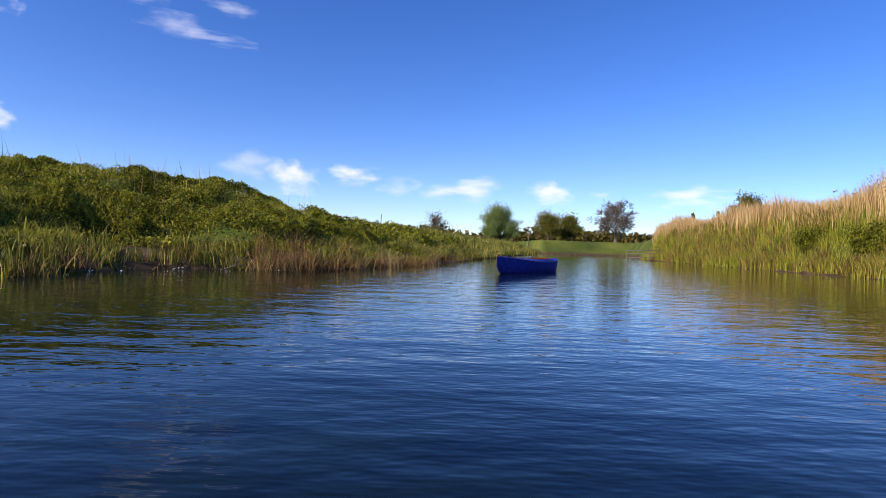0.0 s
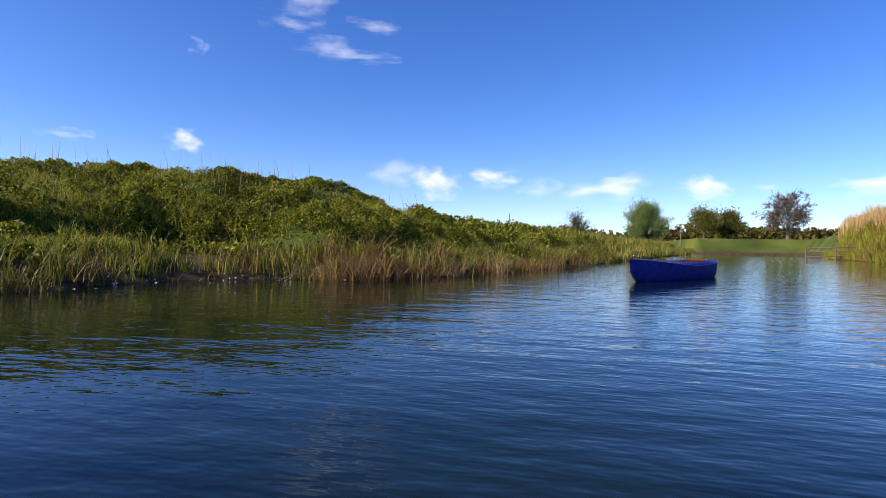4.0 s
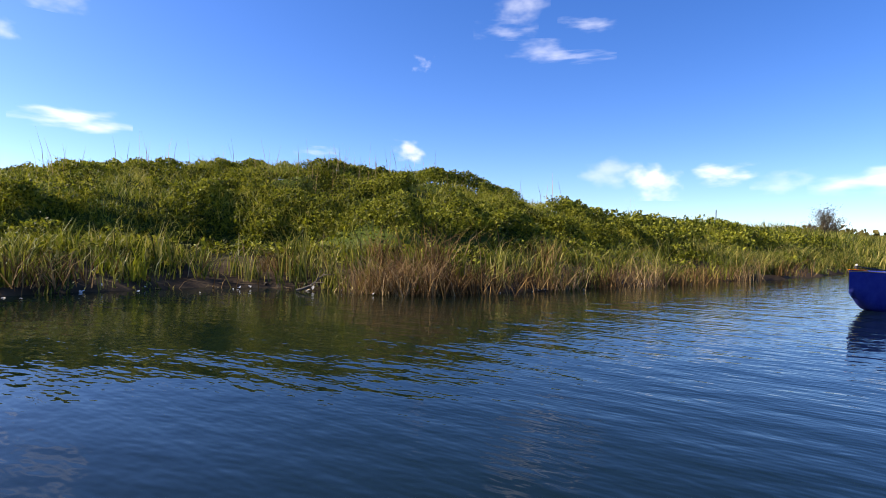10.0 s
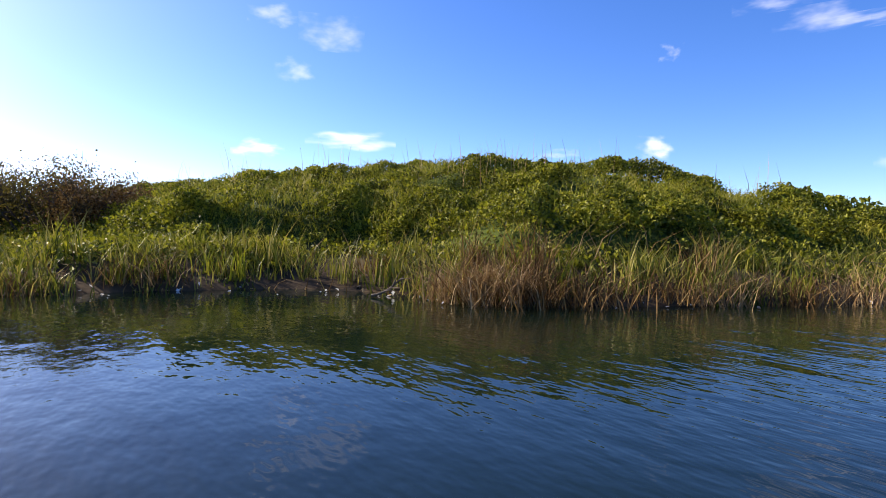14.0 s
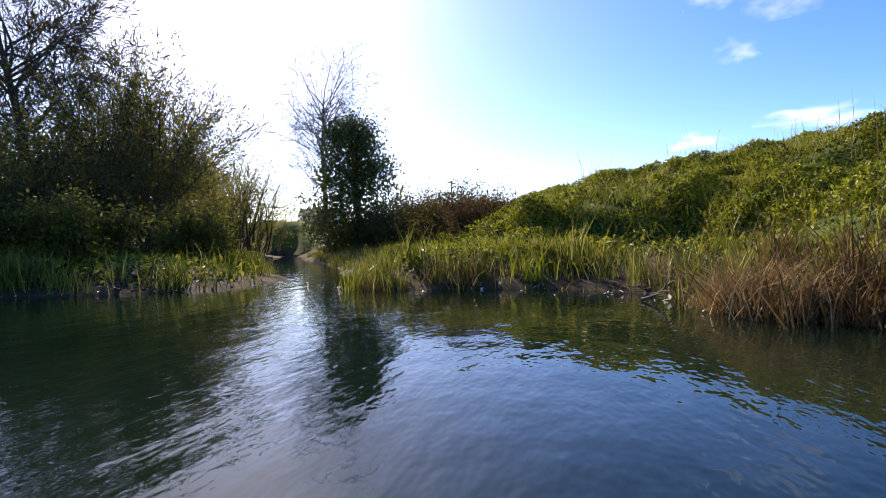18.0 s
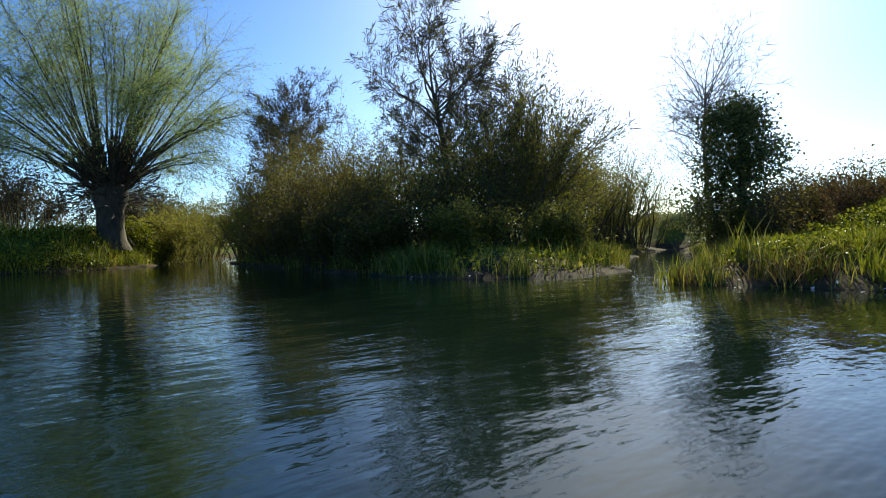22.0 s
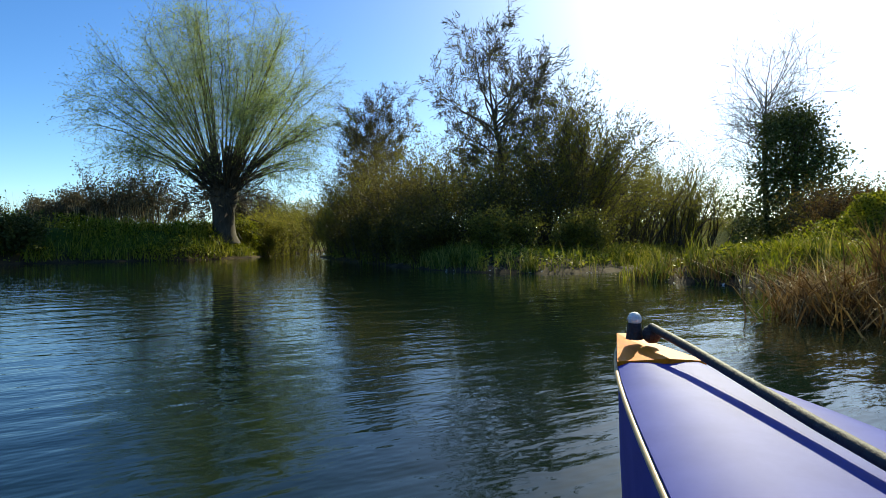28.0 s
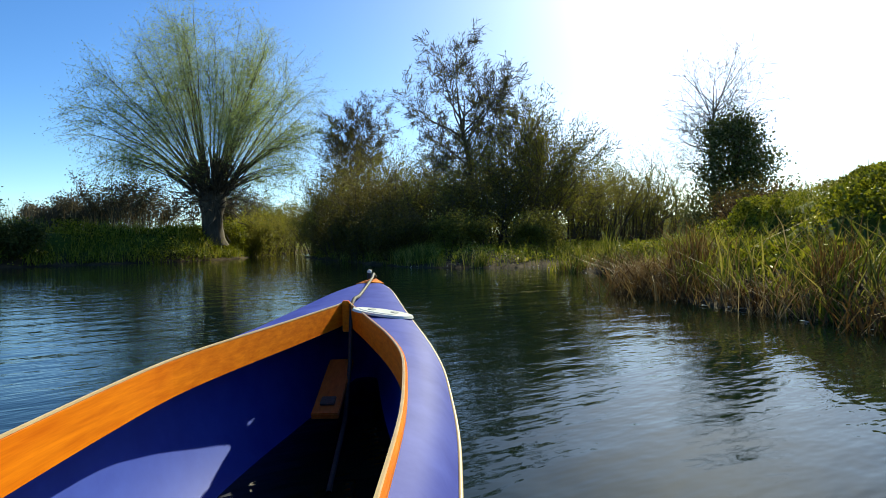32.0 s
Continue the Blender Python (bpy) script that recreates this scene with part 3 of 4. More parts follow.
def shrub(base, size, label, leaf_mat, seed, density=1.0, leaf=0.078, stems=20, name="shrub", upright=0.6):
    """A many-stemmed bush; size: width and height."""
    w, h = size
    rnd = np.random.default_rng(seed)
    x, y = base
    z = float(height(np.array([x]), np.array([y]))[0]) - 0.05
    root = tagged(new(name), label, "bush")
    root.location = (x, y, max(z, 0.0))
    segs, tips = [], []
    for i in range(stems):
        a, o = rnd.uniform(0, 2 * np.pi), rnd.uniform(0, 0.35) * w
        out = rnd.uniform(0.1, 1.0) * (1 - upright) + 0.12
        mine = []
        limb(mine, tips, (math.cos(a) * o, math.sin(a) * o, 0), (math.cos(a) * out, math.sin(a) * out, 1), h * rnd.uniform(0.6, 1.05), 0.03 + 0.006 * h, 1, rnd, 0.5, 0.14, 0.02, 2, 6)
        segs += mine
    tagged(tube_mesh("stem_tangle", segs, BARK, root, 3), "tangle of thin brown stems", kind="stuff")
    pts, along = tip_points([(a, b) for a, b, _, _ in segs], max(1, int(8.5 * density)), 0.14, rnd)
    pts[:, 2] = np.abs(pts[:, 2])
    leaf_mesh("foliage", pts, leaf, 0.3, leaf_mat, root, 0.2)
    skirt = np.stack([np.clip(rnd.normal(size=500), -1.6, 1.6) * 0.36 * w, np.clip(rnd.normal(size=500), -1.6, 1.6) * 0.36 * w, rnd.uniform(0, 0.45 * h, 500)], 1)
    leaf_mesh("low_foliage", skirt, leaf, 0.3, leaf_mat, root, 0.2)
    return root


# pollard willow on the southern bank
def pollard_willow(x, y, label, seed):
    rnd = np.random.default_rng(seed)
    root = tagged(new("pollard_willow"), label, "tree")
    z0 = float(height(np.array([x]), np.array([y]))[0]) - 0.1
    root.location = (x, y, z0)
    pipe_mesh("trunk", [(0, 0, 0), (0.03, 0, 0.5), (0.06, 0.02, 1.2), (0.05, 0, 2.0), (0.02, 0, 2.7), (0, 0, 3.3), (0, 0, 3.6)], np.array([0.90, 0.70, 0.62, 0.63, 0.82, 0.75, 0.2]), BARK, root, 12)
    twigs, leaf_at, leaf_dir = [], [], []
    for i in range(112):
        a, u = i * 2.39996 + rnd.uniform(-0.3, 0.3), rnd.uniform(0.0, 1.0)
        e = math.asin(0.03 + 0.965 * u ** 0.88)
        out = np.array([math.cos(a), math.sin(a), 0])
        reach = rnd.uniform(0.80, 1.0)
        p0 = out * rnd.uniform(0.1, 0.6) + np.array([0, 0, rnd.uniform(2.6, 3.5)])
        p2 = np.array([0, 0, 3.4]) + reach * (out * 7.4 * math.cos(e) ** 0.8 * (0.78 + 0.22 * min(1.0, math.sin(e) / 0.3)) + np.array([0, 0, 12.0 * math.sin(e)]))
        p1 = p0 + (p2 - p0) * 0.5 + out * (0.5 - 0.5 * math.sin(e)) + np.array([0, 0, 1.5 * math.cos(e)])
        t = np.linspace(0, 1, 9)[:, None]
        q = p0 * (1 - t) ** 2 + 2 * p1 * t * (1 - t) + p2 * t * t + rnd.normal(size=(9, 3)) * 0.10 * t
        pipe_mesh("limb", q, np.linspace(0.058, 0.008, 9) * rnd.uniform(0.7, 1.3), BARK, root, 4)
        for _ in range(21):
            f = 8 * rnd.uniform(0.32, 1.0) ** 0.7
            k = min(int(f), 7)
            at = q[k] + (q[k + 1] - q[k]) * (f - k)
            d = q[k + 1] - q[k]
            d = d / np.linalg.norm(d) + rnd.normal(size=3) * 1.0
            d /= np.linalg.norm(d)
            step = rnd.uniform(0.3, 0.6)
            for _ in range(4):
                d = d + np.array([0, 0, -0.06]) + rnd.normal(size=3) * 0.08
                nxt = at + d * step
                twigs.append((at, nxt, 0.009, 0.005))
                leaf_at.append(at + (nxt - at) * rnd.uniform(0, 1, (15, 1)) + rnd.normal(size=(15, 3)) * 0.22)
                leaf_dir.append(np.repeat(d[None], 15, 0))
                at = nxt
    knob = rnd.normal(size=(1300, 3)) * [0.9, 0.9, 0.9] + [0, 0, 3.7]
    away = knob - np.array([0, 0, 2.6])
    tagged(leaf_mesh("burr_spray", knob, 0.7, 0.02, BARK, root, 0.1, away / np.linalg.norm(away, axis=1)[:, None]), "thicket of short dark shoots on the pollard head", kind="stuff")
    tagged(tube_mesh("twig_spray", twigs, BARK, root, 3), "fine brown twig spray", kind="stuff")
    tagged(leaf_mesh("leaves", np.concatenate(leaf_at), 0.098, 0.19, WILLOW, root, 0.2, np.concatenate(leaf_dir)), "fresh narrow green leaves", kind="stuff")
    return root


pollard_willow(-3.1, -20.5, "old pollard willow with a fan of thin branches in fresh leaf", 3)
# the island's tall leaning tree and its thicket
tree("island_tree", (-12.4, -4.3), (6.3, 0.24, (0.14, -0.11)), (28, 3.2, 12, 72, 2, 0.5, 0.13, 0.035, 2, 0.72), (3, 0.075, 0.26, 0.10),
     "tall half-bare tree leaning over the island thicket", leaf_mat=OLIVE, seed=11, twigs=(3, 0.45))
tree("willow_shrub", (-13.6, -1.9), (0.6, 0.2, (0, 0)), (34, 4.3, 40, 88, 1, 0.35, 0.06, 0.03, 3, 0.6), (16, 0.1, 0.2, 0.12),
     "upright willow shrub with yellow-green spring leaves", "bush", leaf_mat=OLIVE, seed=12, twigs=(2, 0.5))
for k, (bx, by, w, h, mt, dn) in enumerate([(-6.7, -1.8, 2.4, 2.0, SHADE, 1.5), (-8.4, 0.4, 2.4, 2.2, SHADE, 1.5), (-9.5, -2.6, 3.0, 3.4, OLIVE, 1.7), (-7.6, -5.2, 2.8, 3.0, SHADE, 1.7), (-8.2, -8.4, 3.0, 3.4, OLIVE, 1.7),
                                            (-8.9, -12.0, 3.2, 3.7, SHADE, 1.6), (-12.5, -6.0, 3.2, 4.2, OLIVE, 1.5), (-9.6, -15.4, 3.2, 4.0, OLIVE, 1.6), (-13.8, -2.4, 3.0, 3.6, OLIVE, 1.5),
                                            (-10.3, -18.8, 3.2, 4.1, OLIVE, 1.7), (-13.0, -12.0, 3.4, 4.8, OLIVE, 1.5), (-17.0, -3.6, 3.0, 3.8, OLIVE, 1.5), (-20.0, -6.0, 3.4, 4.3, OLIVE, 1.6), (-23.5, -8.0, 3.4, 4.5, OLIVE, 1.6),
                                            (-12.2, -22.5, 3.2, 4.2, OLIVE, 1.6), (-14.5, -27.0, 3.4, 4.4, SHADE, 1.4), (-27.0, -10.0, 3.4, 4.0, OLIVE, 1.6), (-31.0, -10.5, 3.2, 3.8, OLIVE, 1.5), (-15.5, -17.0, 3.4, 5.0, OLIVE, 1.4),
                                            (-10.9, -9.6, 3.2, 4.2, OLIVE, 1.5), (-10.6, -0.6, 2.6, 2.8, SHADE, 1.5), (-15.5, -7.5, 3.2, 4.4, OLIVE, 1.4), (-28.9, -8.6, 4.6, 6.2, OLIVE, 1.6), (-28.2, -7.0, 4.2, 4.0, OLIVE, 1.8), (-25.2, -7.2, 3.8, 4.8, OLIVE, 1.6), (-22.2, -6.8, 3.6, 4.6, OLIVE, 1.5),
                                            (-5.9, 0.3, 1.8, 1.2, SHADE, 1.8), (-6.2, -2.6, 2.0, 1.5, SHADE, 1.8), (-6.6, -4.9, 2.0, 1.6, SHADE, 1.8), (-7.0, -7.4, 2.2, 1.8, SHADE, 1.8), (-7.5, -10.2, 2.2, 1.9, SHADE, 1.8),
                                            (-8.0, -13.2, 2.2, 2.0, OLIVE, 1.8), (-8.7, -16.6, 2.2, 2.2, OLIVE, 1.8), (-9.6, -20.0, 2.4, 2.4, OLIVE, 1.8), (-11.6, -16.4, 3.4, 5.4, OLIVE, 1.6), (-10.4, -12.8, 3.2, 5.2, SHADE, 1.6), (-10.6, -7.4, 3.2, 4.6, OLIVE, 1.6), (-10.8, -20.8, 3.0, 4.6, OLIVE, 1.7), (-7.2, 1.9, 1.8, 1.0, OLIVE, 1.6), (-9.6, 2.6, 1.8, 1.1, OLIVE, 1.6)]):
    shrub((bx, by), (w, h), "dark brown-green thicket bush on the wooded island" if mt is SHADE else "olive thicket bush in spring leaf on the island", mt, 40 + k, dn)
tree("dark_tree", (-12.0, -18.9), (6.2, 0.24, (0, 0)), (24, 3.1, 15, 86, 2, 0.45, 0.09, 0.03, 2, 0.65), (6, 0.09, 0.3, 0.12),
     "dark bare-twigged tree behind the thicket", leaf_mat=SHADE, seed=14, twigs=(3, 0.5))
# ivy-clad tree and the bare one behind it, across the creek
ivy = tree("ivy_tree", (-22.7, 1.5), (5.0, 0.24, (0, 0)), (18, 2.1, -5, 80, 1, 0.5, 0.10, 0.02, 2, 0.8), (2, 0.12, 0.38, 0.08),
           "dark tree densely clad in ivy", leaf_mat=IVY, seed=16)
rnd = np.random.default_rng(61)
LUMPS, EACH = 210, 120
hz, ha = 0.97 * rnd.uniform(0, 1, LUMPS) ** 1.25, rnd.uniform(0, 2 * np.pi, LUMPS)
hr = 2.85 * np.clip(1.0 - hz, 0, 1) ** 0.5 * sstep(-0.3, 0.25, hz) * rnd.uniform(0.2, 1.1, LUMPS)
lump = np.repeat(np.stack([hr * np.cos(ha), hr * np.sin(ha), 0.3 + 5.5 * hz], 1), EACH, 0) + np.clip(rnd.normal(size=(LUMPS * EACH, 3)), -1.5, 1.5) * [0.36, 0.36, 0.28]
lump[:, 2] = np.abs(lump[:, 2])
leaf_mesh("ivy", lump, 0.12, 0.38, IVY, ivy, 0.2)
tree("bare_tree", (-24.3, -0.6), (7.5, 0.16, (0.01, 0)), (84, 3.0, 2, 66, 2, 0.5, 0.11, 0.03, 2, 0.62), None,
     "tall leafless tree with fine twigs", bark_mat=GREYBARK, seed=17, sides=3)
for k, (bx, by, w, h, mt) in enumerate([(-14.0, 7.9, 2.4, 1.3, SHADE), (-15.6, 7.0, 2.2, 1.0, SHADE), (-16.4, 6.5, 2.4, 1.45, RUST), (-18.2, 5.6, 2.0, 1.1, SHADE), (-19.0, 4.9, 2.4, 1.5, SHADE), (-12.3, 8.5, 1.8, 0.9, RUST), (-21.5, 3.5, 2.4, 1.2, SHADE), (-23.8, 2.0, 2.4, 1.4, RUST), (-13.2, 8.6, 1.4, 0.9, SHADE)]):
    shrub((bx, by), (w, h), "tangle of brown brambles at the creek's edge", mt, 170 + k, 1.0, 0.06, 26, "bramble", 0.3)
# southern bank bushes
for k, (bx, by, w, h, mt) in enumerate([(8.6, -14.3, 2.6, 2.1, IVY), (6.3, -15.0, 1.8, 1.2, IVY), (11.4, -13.2, 2.6, 1.7, NETTLE), (13.6, -10.6, 2.4, 1.6, NETTLE), (0.7, -24.6, 5.0, 3.3, FARTREE), (3.4, -26.5, 4.0, 2.4, FARTREE), (-6.4, -25.8, 3.0, 2.2, OLIVE),
                                        (-8.2, -30.2, 3.4, 3.2, OLIVE), (-10.6, -34.5, 3.6, 3.8, OLIVE), (-13.6, -40.5, 4.0, 4.4, OLIVE), (-5.2, -33, 4.0, 3.0, FARTREE), (6.5, -28, 4, 2.0, FARTREE), (-4.4, -23.4, 2.2, 1.5, NETTLE), (12.5, -17, 3, 1.8, FARTREE), (16, -8, 3, 1.6, NETTLE), (-9.0, -40, 5, 4.2, FARTREE)]):
    shrub((bx, by), (w, h), "leafy bush on the grassy far bank", mt, 80 + k, 1.8, 0.13, 28)
p, d = scatter((-2, 22, -30, -14), 6000, lambda x, y, d: sstep(2.5, 4, d) * (1 - sstep(9, 12, d)) * (vnoise(x, y, 2.0, 41) > 0.5))
stuff(blade_mesh("south_reeds", p, RNG.uniform(0.9, 2.1, len(p)), 0.02, 0.2, TAN), "thin stand of dry reeds behind the far bank", "dead reeds")
# eastern bank bushes behind the reed bed
for k, (bx, by, w, h) in enumerate([(25.5, 24, 3, 3.0), (27.5, 28, 3, 3.2), (29, 33, 3.4, 3.4), (30.5, 38, 3.4, 3.2), (24.5, 20, 3, 2.6)]):
    shrub((bx, by), (w, h), "green bush behind the pale reeds", SHADE, 90 + k, 1.3, 0.11)
for k, (bx, by, w, h) in enumerate([(17.2, 17.2, 1.4, 1.1), (17.4, 19.0, 1.5, 1.2), (17.9, 21.2, 1.3, 0.9), (18.2, 24.2, 1.3, 0.8), (18.6, 15.6, 1.8, 1.4), (17.3, 14.0, 1.6, 1.2), (18.8, 29.0, 1.4, 0.8)]):
    shrub((bx, by), (w, h), "low dark green bramble over the waterline", NETTLE, 96 + k, 1.8, 0.09)
tree("spring_tree", (29.0, 54.0), (1.7, 0.12, (0, 0)), (14, 1.8, 20, 85, 1, 0.45, 0.08, 0.02, 3, 0.7), (9, 0.16, 0.35, 0.2), "young tree coming into leaf behind the reeds", leaf_mat=OLIVE, seed=31)

# distant trees
tree("far_round_tree", (-2.1, 142), (3.0, 0.4, (0, 0)), (30, 4.6, 0, 85, 1, 0.45, 0.08, 0.0, 3, 0.4), (2, 0.25, 0.3, 0.3), "distant round leafless tree", leaf_mat=FARTREE, seed=21, sides=3)
tree("far_willow", (8.9, 92), (1.2, 0.3, (0, 0)), (44, 3.9, 10, 88, 1, 0.35, 0.05, 0.03, 3, 0.4), (12, 0.2, 0.3, 0.25), "distant willow in pale green leaf", leaf_mat=WILLOW, seed=22, sides=4)
tree("far_oak", (41, 135), (3.6, 0.4, (0, 0)), (18, 4.7, 0, 85, 2, 0.5, 0.12, 0.02, 2, 0.45), None, "distant bare oak with a spreading crown", bark_mat=GREYBARK, seed=23, sides=3, twigs=(2, 1.6))
tree("far_tree", (22.5, 122), (2.6, 0.3, (0, 0)), (24, 3.2, 5, 85, 1, 0.45, 0.09, 0.0, 3, 0.5), (6, 0.3, 0.3, 0.4), "distant brown-green tree in a hedge", leaf_mat=OLIVE, seed=24, sides=4)
tree("blossom_tree", (58, 140), (1.6, 0.3, (0, 0)), (22, 3.4, 5, 85, 1, 0.45, 0.09, 0.0, 3, 0.6), (10, 0.35, 0.4, 0.4), "distant tree in white blossom", leaf_mat=BLOSSOM, seed=25, sides=4)
tree("far_bush_tree", (28, 128), (1.5, 0.3, (0, 0)), (22, 3.2, 5, 85, 1, 0.45, 0.09, 0.0, 3, 0.6), (8, 0.35, 0.4, 0.4), "distant olive bush in a hedge", leaf_mat=OLIVE, seed=26, sides=4)


def conifer(base, h, w, seed):
    rnd = np.random.default_rng(seed)
    root = tagged(new("conifer"), "distant dark conifer above the hedge", "tree", "far conifers")
    root.location = (*base, 0.6)
    tube_mesh("trunk", [((0, 0, 0), (0, 0, h * 0.9), 0.35, 0.1)], BARK, root, 7)
    z = rnd.uniform(0.1, 1, 2600)
    r = w * (1.05 - z) * (0.5 + 0.5 * np.abs(np.sin(z * 17))) * rnd.uniform(0.1, 1, 2600)
    a = rnd.uniform(0, 2 * np.pi, 2600)
    leaf_mesh("crown", np.stack([r * np.cos(a), r * np.sin(a), z * h], 1), 0.7, 0.3, IVY, root, 0.4)


for bx, by, h, w, k in ((100.4, 229, 17.0, 3.6, 1), (108.6, 225, 18.0, 2.2, 2), (96, 236, 13.0, 3.0, 3), (72, 250, 13.0, 4.5, 4)):
    conifer((bx, by), h, w, k)
p, d = scatter((-110, 150, 140, 195), 130000, lambda x, y, d: np.exp(-((y - 165 - 10 * np.sin(x / 37)) / 5) ** 2))
p[:, 2] += RNG.uniform(0.1, 1, len(p)) * (2.2 + 3.6 * vnoise(p[:, 0], p[:, 1], 17, 31))
stuff(leaf_mesh("far_hedge", p, 1.2, 0.4, SHADE, up=0.3), "brown and olive hedgerow across the fields", "hedge")
p, d = scatter((-150, 90, -140, -50), 60000, lambda x, y, d: np.exp(-((y + 80 - 0.25 * x - 6 * np.sin(x / 19)) / 4) ** 2) * (d > 6))
p[:, 2] += RNG.uniform(0.05, 1, len(p)) * (0.6 + 2.2 * vnoise(p[:, 0], p[:, 1], 11, 32))
stuff(leaf_mesh("south_hedge", p, 0.6, 0.4, FARTREE, up=0.3), "low hedge across the southern meadow", "hedge")
p, d = scatter((-110, -34, -45, 25), 60000, lambda x, y, d: 0.6 * sstep(34, 37, -x) * (1 - sstep(45, 80, -x)))
stuff(blade_mesh("meadow_grass", p, RNG.uniform(0.1, 0.3, len(p)), 0.08, 0.9, SEDGE), "bright meadow grass on the levee beyond the creek", "grass")

# ---- clouds ----
def cloud_material(name, low, high, strength):
    m, nt, nodes, links, bsdf = material(name)
    t = nodes.new("ShaderNodeTexCoord")
    mp = nodes.new("ShaderNodeMapping")
    mp.inputs["Location"].default_value, mp.inputs["Scale"].default_value = (-1, -1, 0), (2, 2, 0)
    links.new(t.outputs["Generated"], mp.inputs[0])
    ln = nodes.new("ShaderNodeVectorMath")
    ln.operation = "LENGTH"
    links.new(mp.outputs[0], ln.inputs[0])
    info = nodes.new("ShaderNodeObjectInfo")
    sc = nodes.new("ShaderNodeMath")
    sc.operation = "MULTIPLY"
    sc.inputs[1].default_value = 60
    links.new(info.outputs["Random"], sc.inputs[0])
    n = nodes.new("ShaderNodeTexNoise")
    n.noise_dimensions = "4D"
    n.inputs["Scale"].default_value, n.inputs["Detail"].default_value, n.inputs["Roughness"].default_value = 1.35, 3, 0.45
    links.new(mp.outputs[0], n.inputs["Vector"])
    links.new(sc.outputs[0], n.inputs["W"])
    sub = nodes.new("ShaderNodeMath")
    sub.operation = "MULTIPLY_ADD"
    sub.inputs[1].default_value, sub.inputs[2].default_value = 3.0, -0.75
    links.new(n.outputs["Fac"], sub.inputs[0])
    dif = nodes.new("ShaderNodeMath")
    dif.operation = "SUBTRACT"
    links.new(sub.outputs[0], dif.inputs[0])
    links.new(ln.outputs["Value"], dif.inputs[1])
    r = nodes.new("ShaderNodeMapRange")
    r.interpolation_type = "SMOOTHSTEP"
    r.inputs["From Min"].default_value, r.inputs["From Max"].default_value, r.inputs["To Max"].default_value = low, high, strength
    links.new(dif.outputs[0], r.inputs[0])
    # The cards give off their own white in place of sunlight on the cloud.
    tr, em, mx = nodes.new("ShaderNodeBsdfTransparent"), nodes.new("ShaderNodeEmission"), nodes.new("ShaderNodeMixShader")
    em.inputs[0].default_value, em.inputs[1].default_value = (0.93, 0.95, 1.0, 1), 0.85
    links.new(r.outputs[0], mx.inputs[0])
    links.new(tr.outputs[0], mx.inputs[1])
    links.new(em.outputs[0], mx.inputs[2])
    links.new(mx.outputs[0], nodes["Material Output"].inputs[0])
    return m


PUFF, WISP = cloud_material("cloud_puff", -0.3, 1.25, 0.85), cloud_material("cloud_wisp", -0.25, 1.35, 0.36)
for yaw, el, w, h, mt in ((38.9, 9.2, 70, 44, PUFF), (15.2, 6.3, 100, 66, PUFF), (9.3, 6.8, 110, 42, PUFF), (-2.2, 6.0, 180, 56, PUFF), (4.3, 5.9, 100, 46, WISP), (-10.4, 5.8, 90, 46, PUFF), (-23.6, 5.5, 150, 42, PUFF),
                          (-15.5, 5.6, 60, 24, WISP), (29.4, 20.6, 110, 34, WISP), (26.0, 18.6, 120, 44, WISP), (21.1, 20.8, 110, 30, WISP), (28.0, 22.6, 100, 60, WISP), (22.4, 18.0, 130, 24, WISP), (19.1, 7.2, 110, 60, WISP), (37.6, 17.5, 40, 30, WISP),
                          (70.5, 19.6, 110, 60, WISP), (68.5, 9.8, 160, 38, PUFF), (77.3, 8.7, 90, 36, PUFF), (76.1, 20.7, 80, 40, WISP), (48.0, 8.8, 80, 20, WISP), (74.0, 16.0, 70, 50, WISP)):
    a, e, R = radians(yaw), radians(el), 2600.0
    c = Vector((-math.sin(a) * math.cos(e), math.cos(a) * math.cos(e), math.sin(e))) * R
    hw, hh = 0.5 * w / 1040 * R, 0.5 * h / 1040 * R
    ob = mesh_of("cloud", [(-hw, -hh, 0), (hw, -hh, 0), (hw, hh, 0), (-hw, hh, 0)], [[(0, 1, 2, 3)]], mt)
    ob.matrix_world = look(c, (0, 0, 0))
    tagged(ob, "small white fair-weather cloud in a blue sky", "cloud", kind="structure")

# ---- the blue wooden canoe ----
PAINT = painted("blue_paint", (0.024, 0.038, 0.27), (0.052, 0.075, 0.38), 7, 0.6, 0.08, gloss=0.08)
INSIDE = painted("inner_blue_paint", (0.02, 0.05, 0.38), (0.035, 0.08, 0.48), 7, 0.5, 0.08)
VARNISH = painted("varnished_pine", (0.60, 0.125, 0.004), (0.84, 0.24, 0.010), 3.5, 0.55, 0.06, stretch=(22, 1.4, 22), gloss=0.1)
# The same varnish darkened: the shade low in the bow is in this colour.
SHADED_VARNISH = painted("shaded_brace_wood", (0.20, 0.045, 0.006), (0.34, 0.09, 0.012), 3.5, 0.55, 0.08, stretch=(22, 1.4, 22), gloss=0.1)
PLASTIC = painted("white_plastic", (0.52, 0.53, 0.51), (0.62, 0.63, 0.60), 14, 0.4)
SHADED_PLASTIC = painted("shaded_grip_plastic", (0.28, 0.29, 0.27), (0.36, 0.37, 0.34), 14, 0.45)
# Pale ply tone that also carries the bright line of the lit edges.
EDGE = painted("lit_ply_edge", (0.46, 0.31, 0.15), (0.58, 0.42, 0.22), 20, 0.5, 0.1)
CREAM = painted("white_cap", (0.70, 0.68, 0.62), (0.80, 0.78, 0.74), 30, 0.5)
ROPE = painted("black_rope", (0.008, 0.008, 0.01), (0.03, 0.03, 0.035), 120, 0.7, 0.5)


